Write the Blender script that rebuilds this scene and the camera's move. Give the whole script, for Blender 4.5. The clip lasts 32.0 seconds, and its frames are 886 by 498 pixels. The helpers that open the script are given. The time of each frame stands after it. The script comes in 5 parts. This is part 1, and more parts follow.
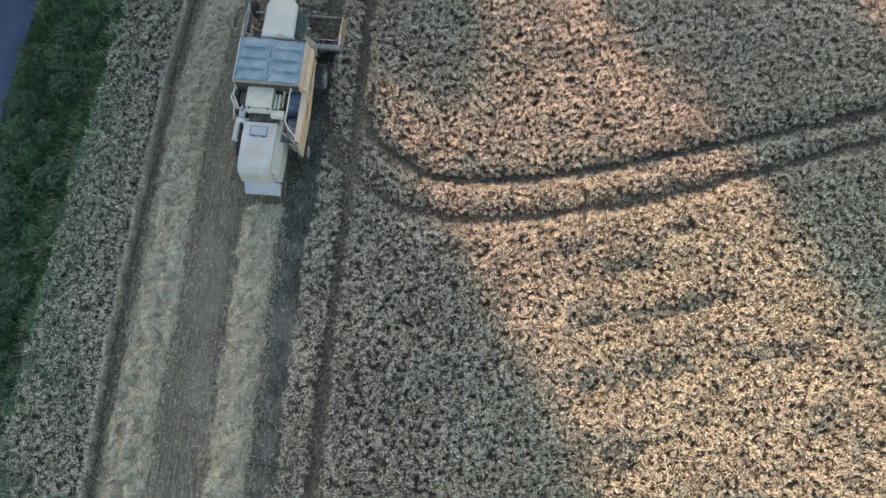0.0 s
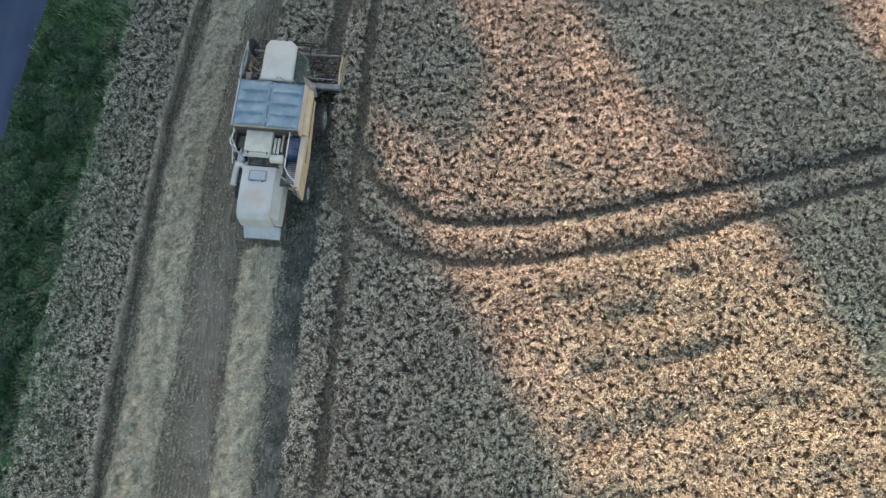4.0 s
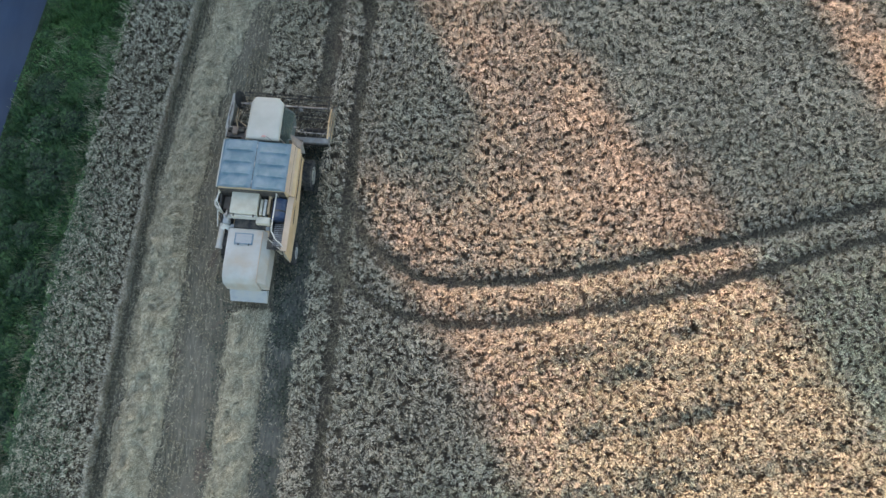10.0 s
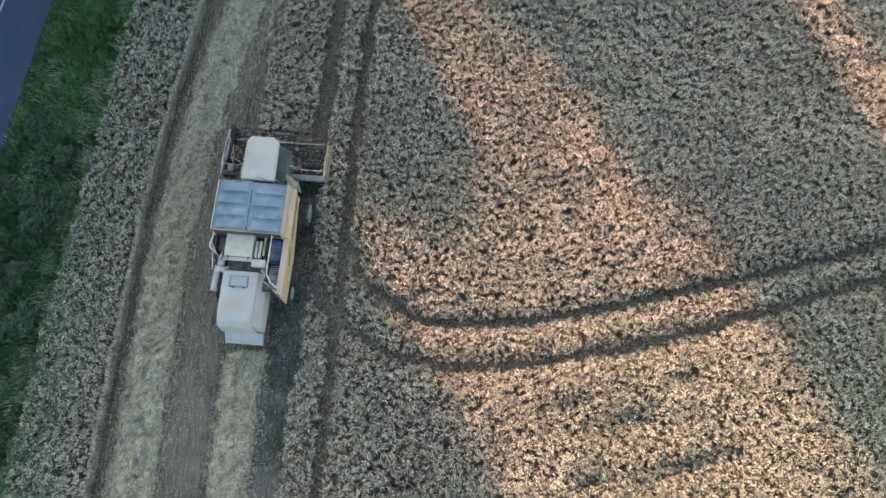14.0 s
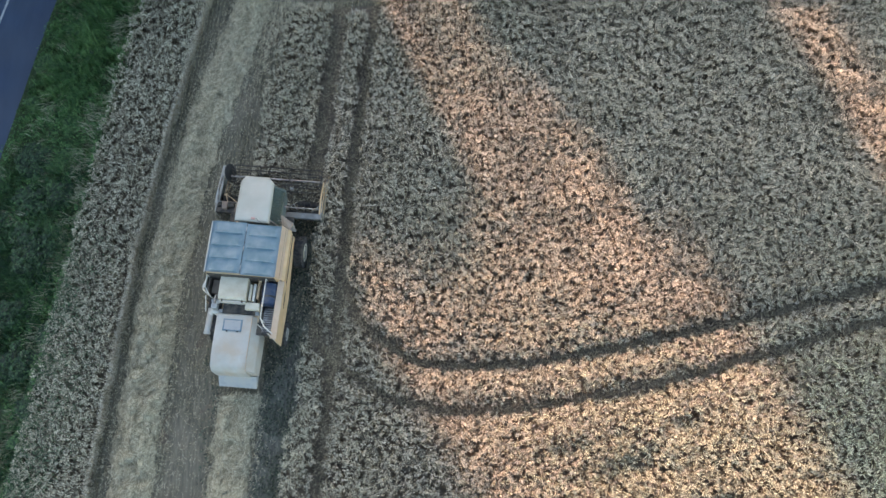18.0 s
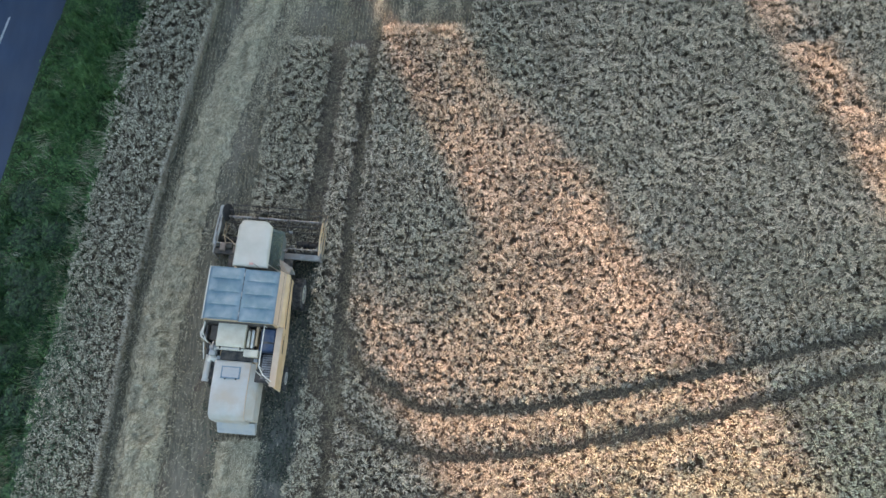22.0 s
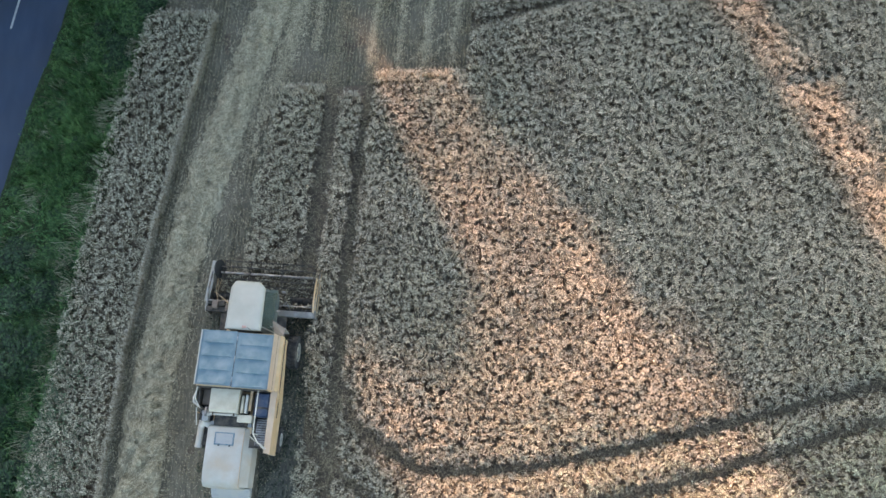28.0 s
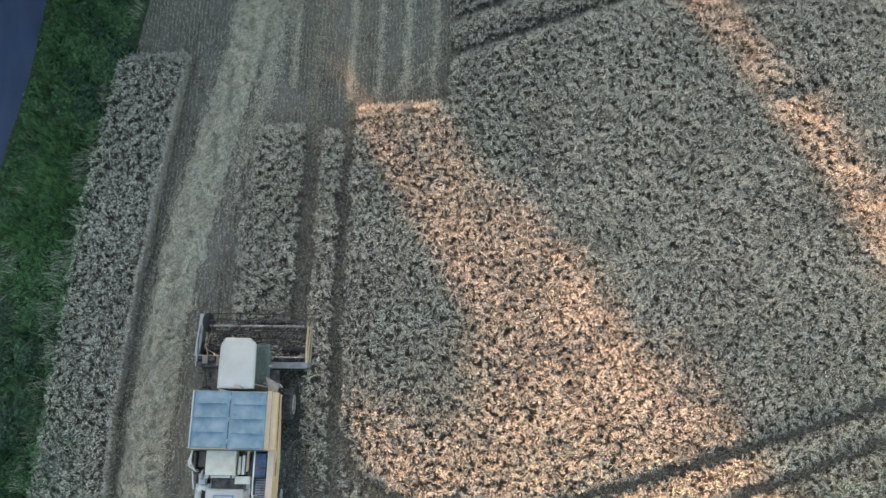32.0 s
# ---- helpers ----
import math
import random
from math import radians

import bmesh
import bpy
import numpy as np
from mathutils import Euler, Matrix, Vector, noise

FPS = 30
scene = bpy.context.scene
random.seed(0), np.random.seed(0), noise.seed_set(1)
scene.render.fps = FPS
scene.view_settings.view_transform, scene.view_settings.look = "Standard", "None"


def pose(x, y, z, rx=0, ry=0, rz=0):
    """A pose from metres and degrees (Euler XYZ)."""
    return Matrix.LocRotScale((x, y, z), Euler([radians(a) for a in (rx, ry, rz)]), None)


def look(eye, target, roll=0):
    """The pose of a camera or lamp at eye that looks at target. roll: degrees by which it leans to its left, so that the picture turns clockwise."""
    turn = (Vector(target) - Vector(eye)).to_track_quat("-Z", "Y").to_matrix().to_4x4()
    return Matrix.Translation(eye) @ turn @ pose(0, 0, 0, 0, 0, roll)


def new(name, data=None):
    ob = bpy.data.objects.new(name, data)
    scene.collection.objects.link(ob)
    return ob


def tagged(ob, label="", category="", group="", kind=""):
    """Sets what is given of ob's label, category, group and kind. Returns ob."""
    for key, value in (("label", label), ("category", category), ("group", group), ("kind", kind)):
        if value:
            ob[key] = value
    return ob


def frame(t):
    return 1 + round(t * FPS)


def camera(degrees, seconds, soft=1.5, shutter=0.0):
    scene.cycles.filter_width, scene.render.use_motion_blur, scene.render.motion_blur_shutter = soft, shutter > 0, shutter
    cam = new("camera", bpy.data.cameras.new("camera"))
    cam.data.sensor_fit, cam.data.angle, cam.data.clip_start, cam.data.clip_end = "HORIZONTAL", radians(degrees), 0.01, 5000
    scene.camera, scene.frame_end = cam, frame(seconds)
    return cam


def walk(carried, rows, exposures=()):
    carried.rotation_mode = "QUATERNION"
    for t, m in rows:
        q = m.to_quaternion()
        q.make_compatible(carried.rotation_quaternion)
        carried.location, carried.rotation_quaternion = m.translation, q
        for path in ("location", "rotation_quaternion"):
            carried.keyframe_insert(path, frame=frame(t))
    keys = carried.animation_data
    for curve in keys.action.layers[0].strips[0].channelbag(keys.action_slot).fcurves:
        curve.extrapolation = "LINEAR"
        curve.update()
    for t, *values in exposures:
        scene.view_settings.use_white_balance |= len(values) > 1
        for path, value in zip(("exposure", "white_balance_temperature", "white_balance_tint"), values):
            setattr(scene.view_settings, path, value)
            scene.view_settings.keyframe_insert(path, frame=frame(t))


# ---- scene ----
# camera: seconds, place, heading, lean from straight down, roll
cam = camera(56.97, 32.0, 1.5)
PATH = [
    (0, -0.585, -8.344, 33.394, -0.433, 19.165, 0.653),
    (1, -0.622, -7.752, 33.474, -0.465, 19.019, 0.677),
    (2, -0.639, -7.235, 33.571, -0.560, 18.921, 0.703),
    (3, -0.666, -6.756, 33.685, -0.640, 18.892, 0.765),
    (3.5, -0.683, -6.531, 33.728, -0.667, 18.914, 0.789),
    (5.5, -0.652, -5.675, 33.789, -0.689, 18.827, 0.783),
    (6, -0.647, -5.501, 33.780, -0.706, 18.775, 0.785),
    (7, -0.623, -5.106, 33.757, -0.796, 18.750, 0.710),
    (8, -0.571, -4.633, 33.744, -0.771, 18.636, 0.598),
    (9, -0.455, -4.035, 33.754, -0.662, 18.535, 0.460),
    (10, -0.307, -3.291, 33.765, -0.506, 18.457, 0.275),
    (11, -0.236, -2.625, 33.786, -0.332, 18.391, 0.123),
    (12, -0.214, -2.152, 33.838, -0.214, 18.300, 0.016),
    (13, -0.194, -1.783, 33.913, -0.168, 18.284, -0.009),
    (14, -0.130, -1.398, 33.944, -0.131, 18.210, -0.043),
    (14.5, -0.100, -1.196, 33.935, -0.117, 18.156, -0.058),
    (16.5, -0.009, -0.261, 33.974, -0.003, 18.020, -0.131),
    (17, -0.000, 0.000, 34.000, 0.000, 17.981, -0.127),
    (18, 0.012, 0.549, 34.059, -0.047, 17.902, -0.043),
    (19, 0.001, 1.108, 34.108, -0.149, 17.815, 0.070),
    (20, -0.045, 1.675, 34.125, -0.236, 17.693, 0.161),
    (21, -0.065, 2.142, 34.193, -0.296, 17.582, 0.213),
    (22, -0.061, 2.609, 34.290, -0.318, 17.497, 0.246),
    (23, -0.021, 3.085, 34.377, -0.251, 17.389, 0.202),
    (24, 0.028, 3.530, 34.446, -0.192, 17.300, 0.138),
    (25, 0.029, 3.952, 34.507, -0.155, 17.183, 0.111),
    (25.5, 0.026, 4.161, 34.536, -0.193, 17.162, 0.152),
    (27.5, 0.009, 5.047, 34.504, -0.692, 17.051, 0.200),
    (28, 0.010, 5.291, 34.458, -0.913, 17.012, 0.203),
    (29, 0.007, 5.769, 34.407, -1.479, 16.949, 0.303),
    (30, -0.022, 6.272, 34.383, -2.228, 16.846, 0.366),
    (31, -0.066, 6.847, 34.357, -3.096, 16.652, 0.321),
    (32, -0.085, 7.503, 34.336, -4.047, 16.336, 0.093),
]
walk(cam, [(t, pose(x, y, z, 0, 0, h) @ pose(0, 0, 0, tilt) @ pose(0, 0, 0, 0, 0, roll))
           for t, x, y, z, h, tilt, roll in PATH], [(0, 1.79, 7000, 10), (9, 1.86, 7000, 10), (17, 1.94, 7000, 10), (25, 2.05, 7080, 10), (32, 2.09, 7180, 10)])

# ---- world, sun ----
SUN_AZ, SUN_EL = 27.0, 16.0          # degrees left of +y, and above the horizon
sun_way = Vector((-math.sin(radians(SUN_AZ)) * math.cos(radians(SUN_EL)),
                  math.cos(radians(SUN_AZ)) * math.cos(radians(SUN_EL)), math.sin(radians(SUN_EL))))
world = bpy.data.worlds.new("evening_sky")
scene.world = world
world.use_nodes = True
wn, wl = world.node_tree.nodes, world.node_tree.links
sky = wn.new("ShaderNodeTexSky")
sky.sky_type, sky.sun_disc = "NISHITA", False
sky.sun_elevation, sky.sun_rotation = radians(SUN_EL), radians(-SUN_AZ)
sky.altitude, sky.dust_density = 100.0, 2.0
wl.new(sky.outputs[0], wn["Background"].inputs[0])
wn["Background"].inputs[1].default_value = 0.15
sun = new("sun", bpy.data.lights.new("sun", "SUN"))
sun.data.energy, sun.data.angle, sun.data.color = 4.6, radians(2.2), (1.0, 0.61, 0.49)
sun.matrix_world = look(sun_way * 120, (0, 0, 0))


# ---- materials ----
def material(name, ramp, scale=8.0, detail=4.0, rough=0.8, metal=0.0, bump=0.3, bump_scale=60.0, stretch=(1, 1, 1),
             island=0.0, per_object=0.0, dirt=None, dirt_scale=2.0, dirt_amount=0.5, depth=0.02, through_light=0.0, turn=0.0):
    """A grained surface: a colour ramp over noise, a second noise of dirt, and a fine relief."""
    m = bpy.data.materials.new(name)
    m.use_nodes = True
    n, l = m.node_tree.nodes, m.node_tree.links
    b = n["Principled BSDF"]
    b.inputs["Roughness"].default_value, b.inputs["Metallic"].default_value = rough, metal
    co = n.new("ShaderNodeTexCoord")
    mp = n.new("ShaderNodeMapping")
    mp.inputs["Scale"].default_value = stretch
    mp.inputs["Rotation"].default_value = (0, 0, radians(turn))
    l.new(co.outputs["Object"], mp.inputs["Vector"])
    t = n.new("ShaderNodeTexNoise")
    t.inputs["Scale"].default_value, t.inputs["Detail"].default_value = scale, detail
    l.new(mp.outputs[0], t.inputs["Vector"])
    cr = n.new("ShaderNodeValToRGB")
    while len(cr.color_ramp.elements) < len(ramp):
        cr.color_ramp.elements.new(0.5)
    for i, (e, c) in enumerate(zip(cr.color_ramp.elements, ramp)):
        e.position, e.color = 0.28 + 0.44 * i / max(1, len(ramp) - 1), (*c, 1)
    value = t.outputs["Fac"]
    if island or per_object:
        src = n.new("ShaderNodeNewGeometry").outputs["Random Per Island"] if island else n.new("ShaderNodeObjectInfo").outputs["Random"]
        mixer = n.new("ShaderNodeMix")
        mixer.inputs[0].default_value = island or per_object
        l.new(value, mixer.inputs[2])
        l.new(src, mixer.inputs[3])
        value = mixer.outputs[0]
    l.new(value, cr.inputs[0])
    colour = cr.outputs[0]
    if dirt:
        t2 = n.new("ShaderNodeTexNoise")
        t2.inputs["Scale"].default_value, t2.inputs["Detail"].default_value = dirt_scale, 6
        l.new(co.outputs["Object"], t2.inputs["Vector"])
        mr = n.new("ShaderNodeMapRange")
        mr.inputs[1].default_value, mr.inputs[2].default_value, mr.inputs[4].default_value = 0.4, 0.68, dirt_amount
        l.new(t2.outputs["Fac"], mr.inputs[0])
        mx = n.new("ShaderNodeMix")
        mx.data_type = "RGBA"
        l.new(mr.outputs[0], mx.inputs[0])
        l.new(colour, mx.inputs[6])
        mx.inputs[7].default_value = (*dirt, 1)
        colour = mx.outputs[2]
    l.new(colour, b.inputs["Base Color"])
    if bump:
        t3 = n.new("ShaderNodeTexNoise")
        t3.inputs["Scale"].default_value, t3.inputs["Detail"].default_value = bump_scale, 5
        l.new(mp.outputs[0], t3.inputs["Vector"])
        bp = n.new("ShaderNodeBump")
        bp.inputs["Strength"].default_value, bp.inputs["Distance"].default_value = bump, depth
        l.new(t3.outputs["Fac"], bp.inputs["Height"])
        l.new(bp.outputs[0], b.inputs["Normal"])
    if through_light:
        tr = n.new("ShaderNodeBsdfTranslucent")
        l.new(colour, tr.inputs[0])
        ms = n.new("ShaderNodeMixShader")
        ms.inputs[0].default_value = through_light
        l.new(b.outputs[0], ms.inputs[1])
        l.new(tr.outputs[0], ms.inputs[2])
        l.new(ms.outputs[0], n["Material Output"].inputs[0])
    return m


M_SOIL = material("dry_soil", [(0.075, 0.058, 0.042), (0.13, 0.102, 0.075), (0.2, 0.16, 0.12)], 3.0, 8, 0.95, bump=0.8, bump_scale=25, dirt=(0.24, 0.2, 0.14), dirt_scale=0.9, dirt_amount=0.4)
M_STUBBLE = material("stubble_ground", [(0.069, 0.062, 0.043), (0.134, 0.122, 0.086), (0.245, 0.22, 0.158)], 5.0, 9, 0.95, bump=1.0, bump_scale=18,
                     stretch=(2.2, 0.35, 1), turn=7, dirt=(0.23, 0.2, 0.15), dirt_scale=0.45, dirt_amount=0.6)
M_FRESH_SHADED = material("fresh_stubble_shaded", [(0.07, 0.068, 0.055), (0.135, 0.13, 0.104), (0.23, 0.22, 0.175)], 5.0, 9, 0.95, bump=1.0, bump_scale=18, stretch=(2.2, 0.5, 1), turn=4, dirt=(0.13, 0.125, 0.1), dirt_scale=0.5, dirt_amount=0.5)
M_STALK = material("cut_stalk", [(0.23, 0.196, 0.127), (0.414, 0.356, 0.23), (0.575, 0.494, 0.322)], 2.0, island=0.8, rough=0.7, bump=0, through_light=0.2)
M_STRAW = material("loose_straw", [(0.33, 0.282, 0.184), (0.56, 0.492, 0.336), (0.76, 0.68, 0.485)], 1.6, island=0.75, rough=0.6, bump=0, through_light=0.15)
# bank colour kept below the strands' to put shade between them
M_SWATH_SHADED = material("shaded_straw_mat", [(0.15, 0.127, 0.082), (0.34, 0.295, 0.2), (0.56, 0.495, 0.345)], 7.0, 8, 0.85, bump=1.0, bump_scale=30, stretch=(1, 0.6, 1))
M_EAR = material("wheat_ear", [(0.195, 0.164, 0.112), (0.46, 0.392, 0.281), (0.8, 0.7, 0.525)], 0.7, island=0.52, rough=0.55, bump=0, through_light=0.15, dirt=(0.45, 0.45, 0.31), dirt_scale=0.13, dirt_amount=0.5)
M_EAR_GREEN = material("greenish_wheat_ear", [(0.2, 0.17, 0.112), (0.53, 0.445, 0.31), (0.9, 0.77, 0.565)], 0.7, island=0.58, rough=0.55, bump=0, through_light=0.15)
M_EAR_GREY = material("greyish_wheat_ear", [(0.18, 0.165, 0.11), (0.44, 0.405, 0.287), (0.77, 0.71, 0.525)], 0.7, island=0.55, rough=0.55, bump=0, through_light=0.15)
M_EAR_YELLOW = material("yellow_wheat_ear", [(0.2, 0.182, 0.112), (0.49, 0.465, 0.3), (0.84, 0.81, 0.565)], 0.7, island=0.58, rough=0.55, bump=0, through_light=0.15)
# darker than straw: the shade below the ears is in this colour
M_SHADED_STEM = material("shaded_wheat_stem", [(0.04, 0.031, 0.019), (0.095, 0.073, 0.045), (0.185, 0.146, 0.092)], 0.5, island=0.75, rough=0.7, bump=0, through_light=0.15)
M_GRASS = material("verge_grass", [(0.02, 0.06, 0.018), (0.06, 0.165, 0.046), (0.16, 0.29, 0.09)], 0.9, island=0.4, rough=0.55, bump=0, through_light=0.25)
M_WEED = material("dusty_weeds", [(0.03, 0.04, 0.026), (0.065, 0.08, 0.052), (0.11, 0.13, 0.085)], 0.9, island=0.7, rough=0.7, bump=0, through_light=0.15)
M_WHEATWEED = material("pale_green_weeds", [(0.03, 0.058, 0.028), (0.075, 0.12, 0.058), (0.17, 0.23, 0.13)], 0.9, island=0.7, rough=0.6, bump=0, through_light=0.15)
M_CUTSTRAW = material("cut_face_straw", [(0.3, 0.26, 0.185), (0.52, 0.465, 0.345), (0.72, 0.66, 0.52)], 1.6, island=0.75, rough=0.6, bump=0, through_light=0.15)
M_BEAM = material("grimy_grey_paint", [(0.13, 0.14, 0.14), (0.19, 0.2, 0.2), (0.27, 0.28, 0.27)], 3, 8, 0.6, bump=0.15, dirt=(0.2, 0.17, 0.13), dirt_scale=3.5, dirt_amount=0.6, depth=0.004)
M_BLACK = material("black_paint", [(0.012, 0.012, 0.013), (0.02, 0.02, 0.021), (0.03, 0.03, 0.03)], 5, 6, 0.6, bump=0.1)
M_DARKGRASS = material("dark_verge_grass", [(0.012, 0.04, 0.017), (0.036, 0.098, 0.038), (0.095, 0.18, 0.072)], 0.9, island=0.4, rough=0.55, bump=0, through_light=0.25)
M_HERB = material("verge_herbs", [(0.022, 0.075, 0.02), (0.06, 0.165, 0.045), (0.13, 0.27, 0.075)], 0.5, island=0.5, rough=0.5, bump=0, through_light=0.2)
M_LEAF = material("leaf", [(0.02, 0.055, 0.018), (0.052, 0.12, 0.04), (0.1, 0.195, 0.06)], 0.9, island=0.7, rough=0.5, bump=0, through_light=0.2)
M_DARKLEAF = material("dark_leaf", [(0.008, 0.026, 0.01), (0.023, 0.06, 0.022), (0.06, 0.125, 0.046)], 0.9, island=0.7, rough=0.5, bump=0, through_light=0.15)
M_DRYGRASS = material("dry_grass", [(0.2, 0.2, 0.12), (0.36, 0.36, 0.23), (0.5, 0.5, 0.34)], 0.8, island=0.7, rough=0.7, bump=0, through_light=0.25)
M_TURF = material("turf", [(0.018, 0.03, 0.01), (0.035, 0.06, 0.018), (0.06, 0.08, 0.03)], 2.5, 8, 0.95, bump=0.9, bump_scale=14)
M_ASPHALT = material("asphalt", [(0.03, 0.047, 0.084), (0.041, 0.063, 0.107), (0.054, 0.079, 0.126)], 1.2, 10, 0.7, bump=0.5, bump_scale=160, stretch=(1, 0.3, 1), dirt=(0.065, 0.072, 0.085), dirt_scale=0.35, depth=0.004)
M_LINE = material("road_paint", [(0.22, 0.23, 0.24), (0.42, 0.43, 0.43), (0.62, 0.62, 0.61)], 14, 6, 0.6, bump=0.3)
M_BARK = material("bark", [(0.05, 0.04, 0.03), (0.12, 0.095, 0.07), (0.18, 0.15, 0.11)], 4, 8, 0.9, bump=1.0, bump_scale=16, stretch=(1, 1, 0.25))
M_CREAM = material("dusty_cream_paint", [(0.558, 0.526, 0.45), (0.63, 0.599, 0.517), (0.675, 0.643, 0.567)], 1.6, 8, 0.45, bump=0.15, bump_scale=40, dirt=(0.42, 0.37, 0.28), dirt_scale=2.4, dirt_amount=0.45, depth=0.004)
M_ROOF = material("dusty_cab_roof", [(0.41, 0.395, 0.335), (0.47, 0.455, 0.39), (0.52, 0.503, 0.44)], 1.2, 8, 0.5, bump=0.1, bump_scale=40, dirt=(0.4, 0.36, 0.29), dirt_scale=2.0, dirt_amount=0.4, depth=0.004)
M_HOOD = material("dusty_white_hood", [(0.37, 0.36, 0.32), (0.45, 0.44, 0.395), (0.51, 0.5, 0.46)], 1.3, 8, 0.6, bump=0.15, bump_scale=40, dirt=(0.43, 0.35, 0.26), dirt_scale=1.7, dirt_amount=0.75, depth=0.004)
M_IVORY = material("ivory_paint", [(0.51, 0.46, 0.345), (0.58, 0.53, 0.41), (0.625, 0.575, 0.46)], 1.8, 8, 0.5, bump=0.12, bump_scale=40, dirt=(0.4, 0.33, 0.22), dirt_scale=3.0, dirt_amount=0.5, depth=0.004)
M_PEACH = material("faded_peach_paint", [(0.5, 0.35, 0.24), (0.57, 0.415, 0.29), (0.62, 0.47, 0.345)], 1.8, 8, 0.55, bump=0.12, bump_scale=40, dirt=(0.46, 0.36, 0.25), dirt_scale=3.0, dirt_amount=0.5, depth=0.004)
M_YELLOW = material("faded_yellow_paint", [(0.53, 0.345, 0.175), (0.63, 0.435, 0.245), (0.69, 0.5, 0.315)], 1.8, 8, 0.55, bump=0.12, bump_scale=40, dirt=(0.46, 0.35, 0.22), dirt_scale=3.0, dirt_amount=0.5, depth=0.004)
M_LID = material("blue_grey_sheet_metal", [(0.098, 0.17, 0.205), (0.125, 0.205, 0.24), (0.17, 0.247, 0.28)], 1.5, 8, 0.6, 0.0, bump=0.1, bump_scale=30, dirt=(0.33, 0.38, 0.4), dirt_scale=2.2, dirt_amount=0.5, depth=0.006)
M_LIDRIB = material("darker_blue_grey_metal", [(0.1, 0.165, 0.205), (0.13, 0.2, 0.245), (0.17, 0.245, 0.29)], 2.5, 8, 0.6, 0.0, bump=0.1, dirt=(0.27, 0.31, 0.33), dirt_scale=3, dirt_amount=0.5, depth=0.004)
M_GREY = material("dull_grey_paint", [(0.3, 0.31, 0.31), (0.38, 0.39, 0.385), (0.46, 0.465, 0.45)], 2.5, 8, 0.6, bump=0.15, dirt=(0.36, 0.32, 0.25), dirt_scale=2.5, dirt_amount=0.6, depth=0.004)
M_STEEL = material("worn_steel", [(0.2, 0.2, 0.2), (0.33, 0.33, 0.32), (0.48, 0.47, 0.45)], 5, 8, 0.45, 0.7, bump=0.2, dirt=(0.2, 0.14, 0.09), dirt_scale=4, dirt_amount=0.6, depth=0.004)
M_DARK = material("dark_machinery", [(0.02, 0.02, 0.02), (0.045, 0.042, 0.04), (0.09, 0.08, 0.07)], 5, 8, 0.7, 0.1, bump=0.2, dirt=(0.15, 0.12, 0.08), dirt_scale=5, dirt_amount=0.5, depth=0.004)
M_RUBBER = material("rubber", [(0.015, 0.015, 0.016), (0.03, 0.03, 0.032), (0.055, 0.053, 0.05)], 6, 6, 0.85, bump=0.3, dirt=(0.13, 0.11, 0.085), dirt_scale=3, dirt_amount=0.5)
M_BLUE = material("dark_blue_paint", [(0.012, 0.03, 0.07), (0.02, 0.045, 0.1), (0.04, 0.07, 0.13)], 4, 6, 0.4, bump=0.1, dirt=(0.12, 0.11, 0.1), dirt_scale=4, dirt_amount=0.5)
M_RUST = material("dusty_brown_paint", [(0.17, 0.135, 0.11), (0.25, 0.205, 0.165), (0.34, 0.285, 0.23)], 3, 8, 0.7, bump=0.15, dirt=(0.22, 0.15, 0.1), dirt_scale=4, dirt_amount=0.5, depth=0.004)
M_DARKCAB = material("dark_green_grey_paint", [(0.06, 0.085, 0.08), (0.09, 0.12, 0.115), (0.13, 0.16, 0.15)], 3, 8, 0.4, bump=0.1, dirt=(0.2, 0.19, 0.16), dirt_scale=4, dirt_amount=0.4, depth=0.004)
M_GLASS = bpy.data.materials.new("cab_glass")
M_GLASS.use_nodes = True
gb = M_GLASS.node_tree.nodes["Principled BSDF"]
gb.inputs["Base Color"].default_value, gb.inputs["Roughness"].default_value = (0.5, 0.62, 0.58, 1), 0.04
gb.inputs["Transmission Weight"].default_value = 0.9
M_RED = material("faded_red", [(0.4, 0.17, 0.14), (0.5, 0.26, 0.22), (0.55, 0.36, 0.3)], 6, rough=0.5, bump=0.1)


# ---- mesh helpers ----
def part(name, bm, mat, parent=None, label="", smooth=False):
    me = bpy.data.meshes.new(name)
    bm.to_mesh(me)
    bm.free()
    me.materials.append(mat)
    if smooth:
        me.polygons.foreach_set("use_smooth", [True] * len(me.polygons))
        me.set_sharp_from_angle(angle=radians(40))
    ob = new(name, me)
    ob.parent = parent
    return tagged(ob, label)


def box(x0, x1, y0, y1, z0, z1, bevel=0.02, bm=None, m=None):
    bm = bm or bmesh.new()
    made = bmesh.ops.create_cube(bm, size=1.0, matrix=(m or Matrix()) @ Matrix.Translation(((x0 + x1) / 2, (y0 + y1) / 2, (z0 + z1) / 2)) @ Matrix.Diagonal((x1 - x0, y1 - y0, z1 - z0, 1)))["verts"]
    if bevel:
        bmesh.ops.bevel(bm, geom=list({e for v in made for e in v.link_edges}), offset=bevel, segments=2, affect="EDGES", profile=0.6)
    return bm


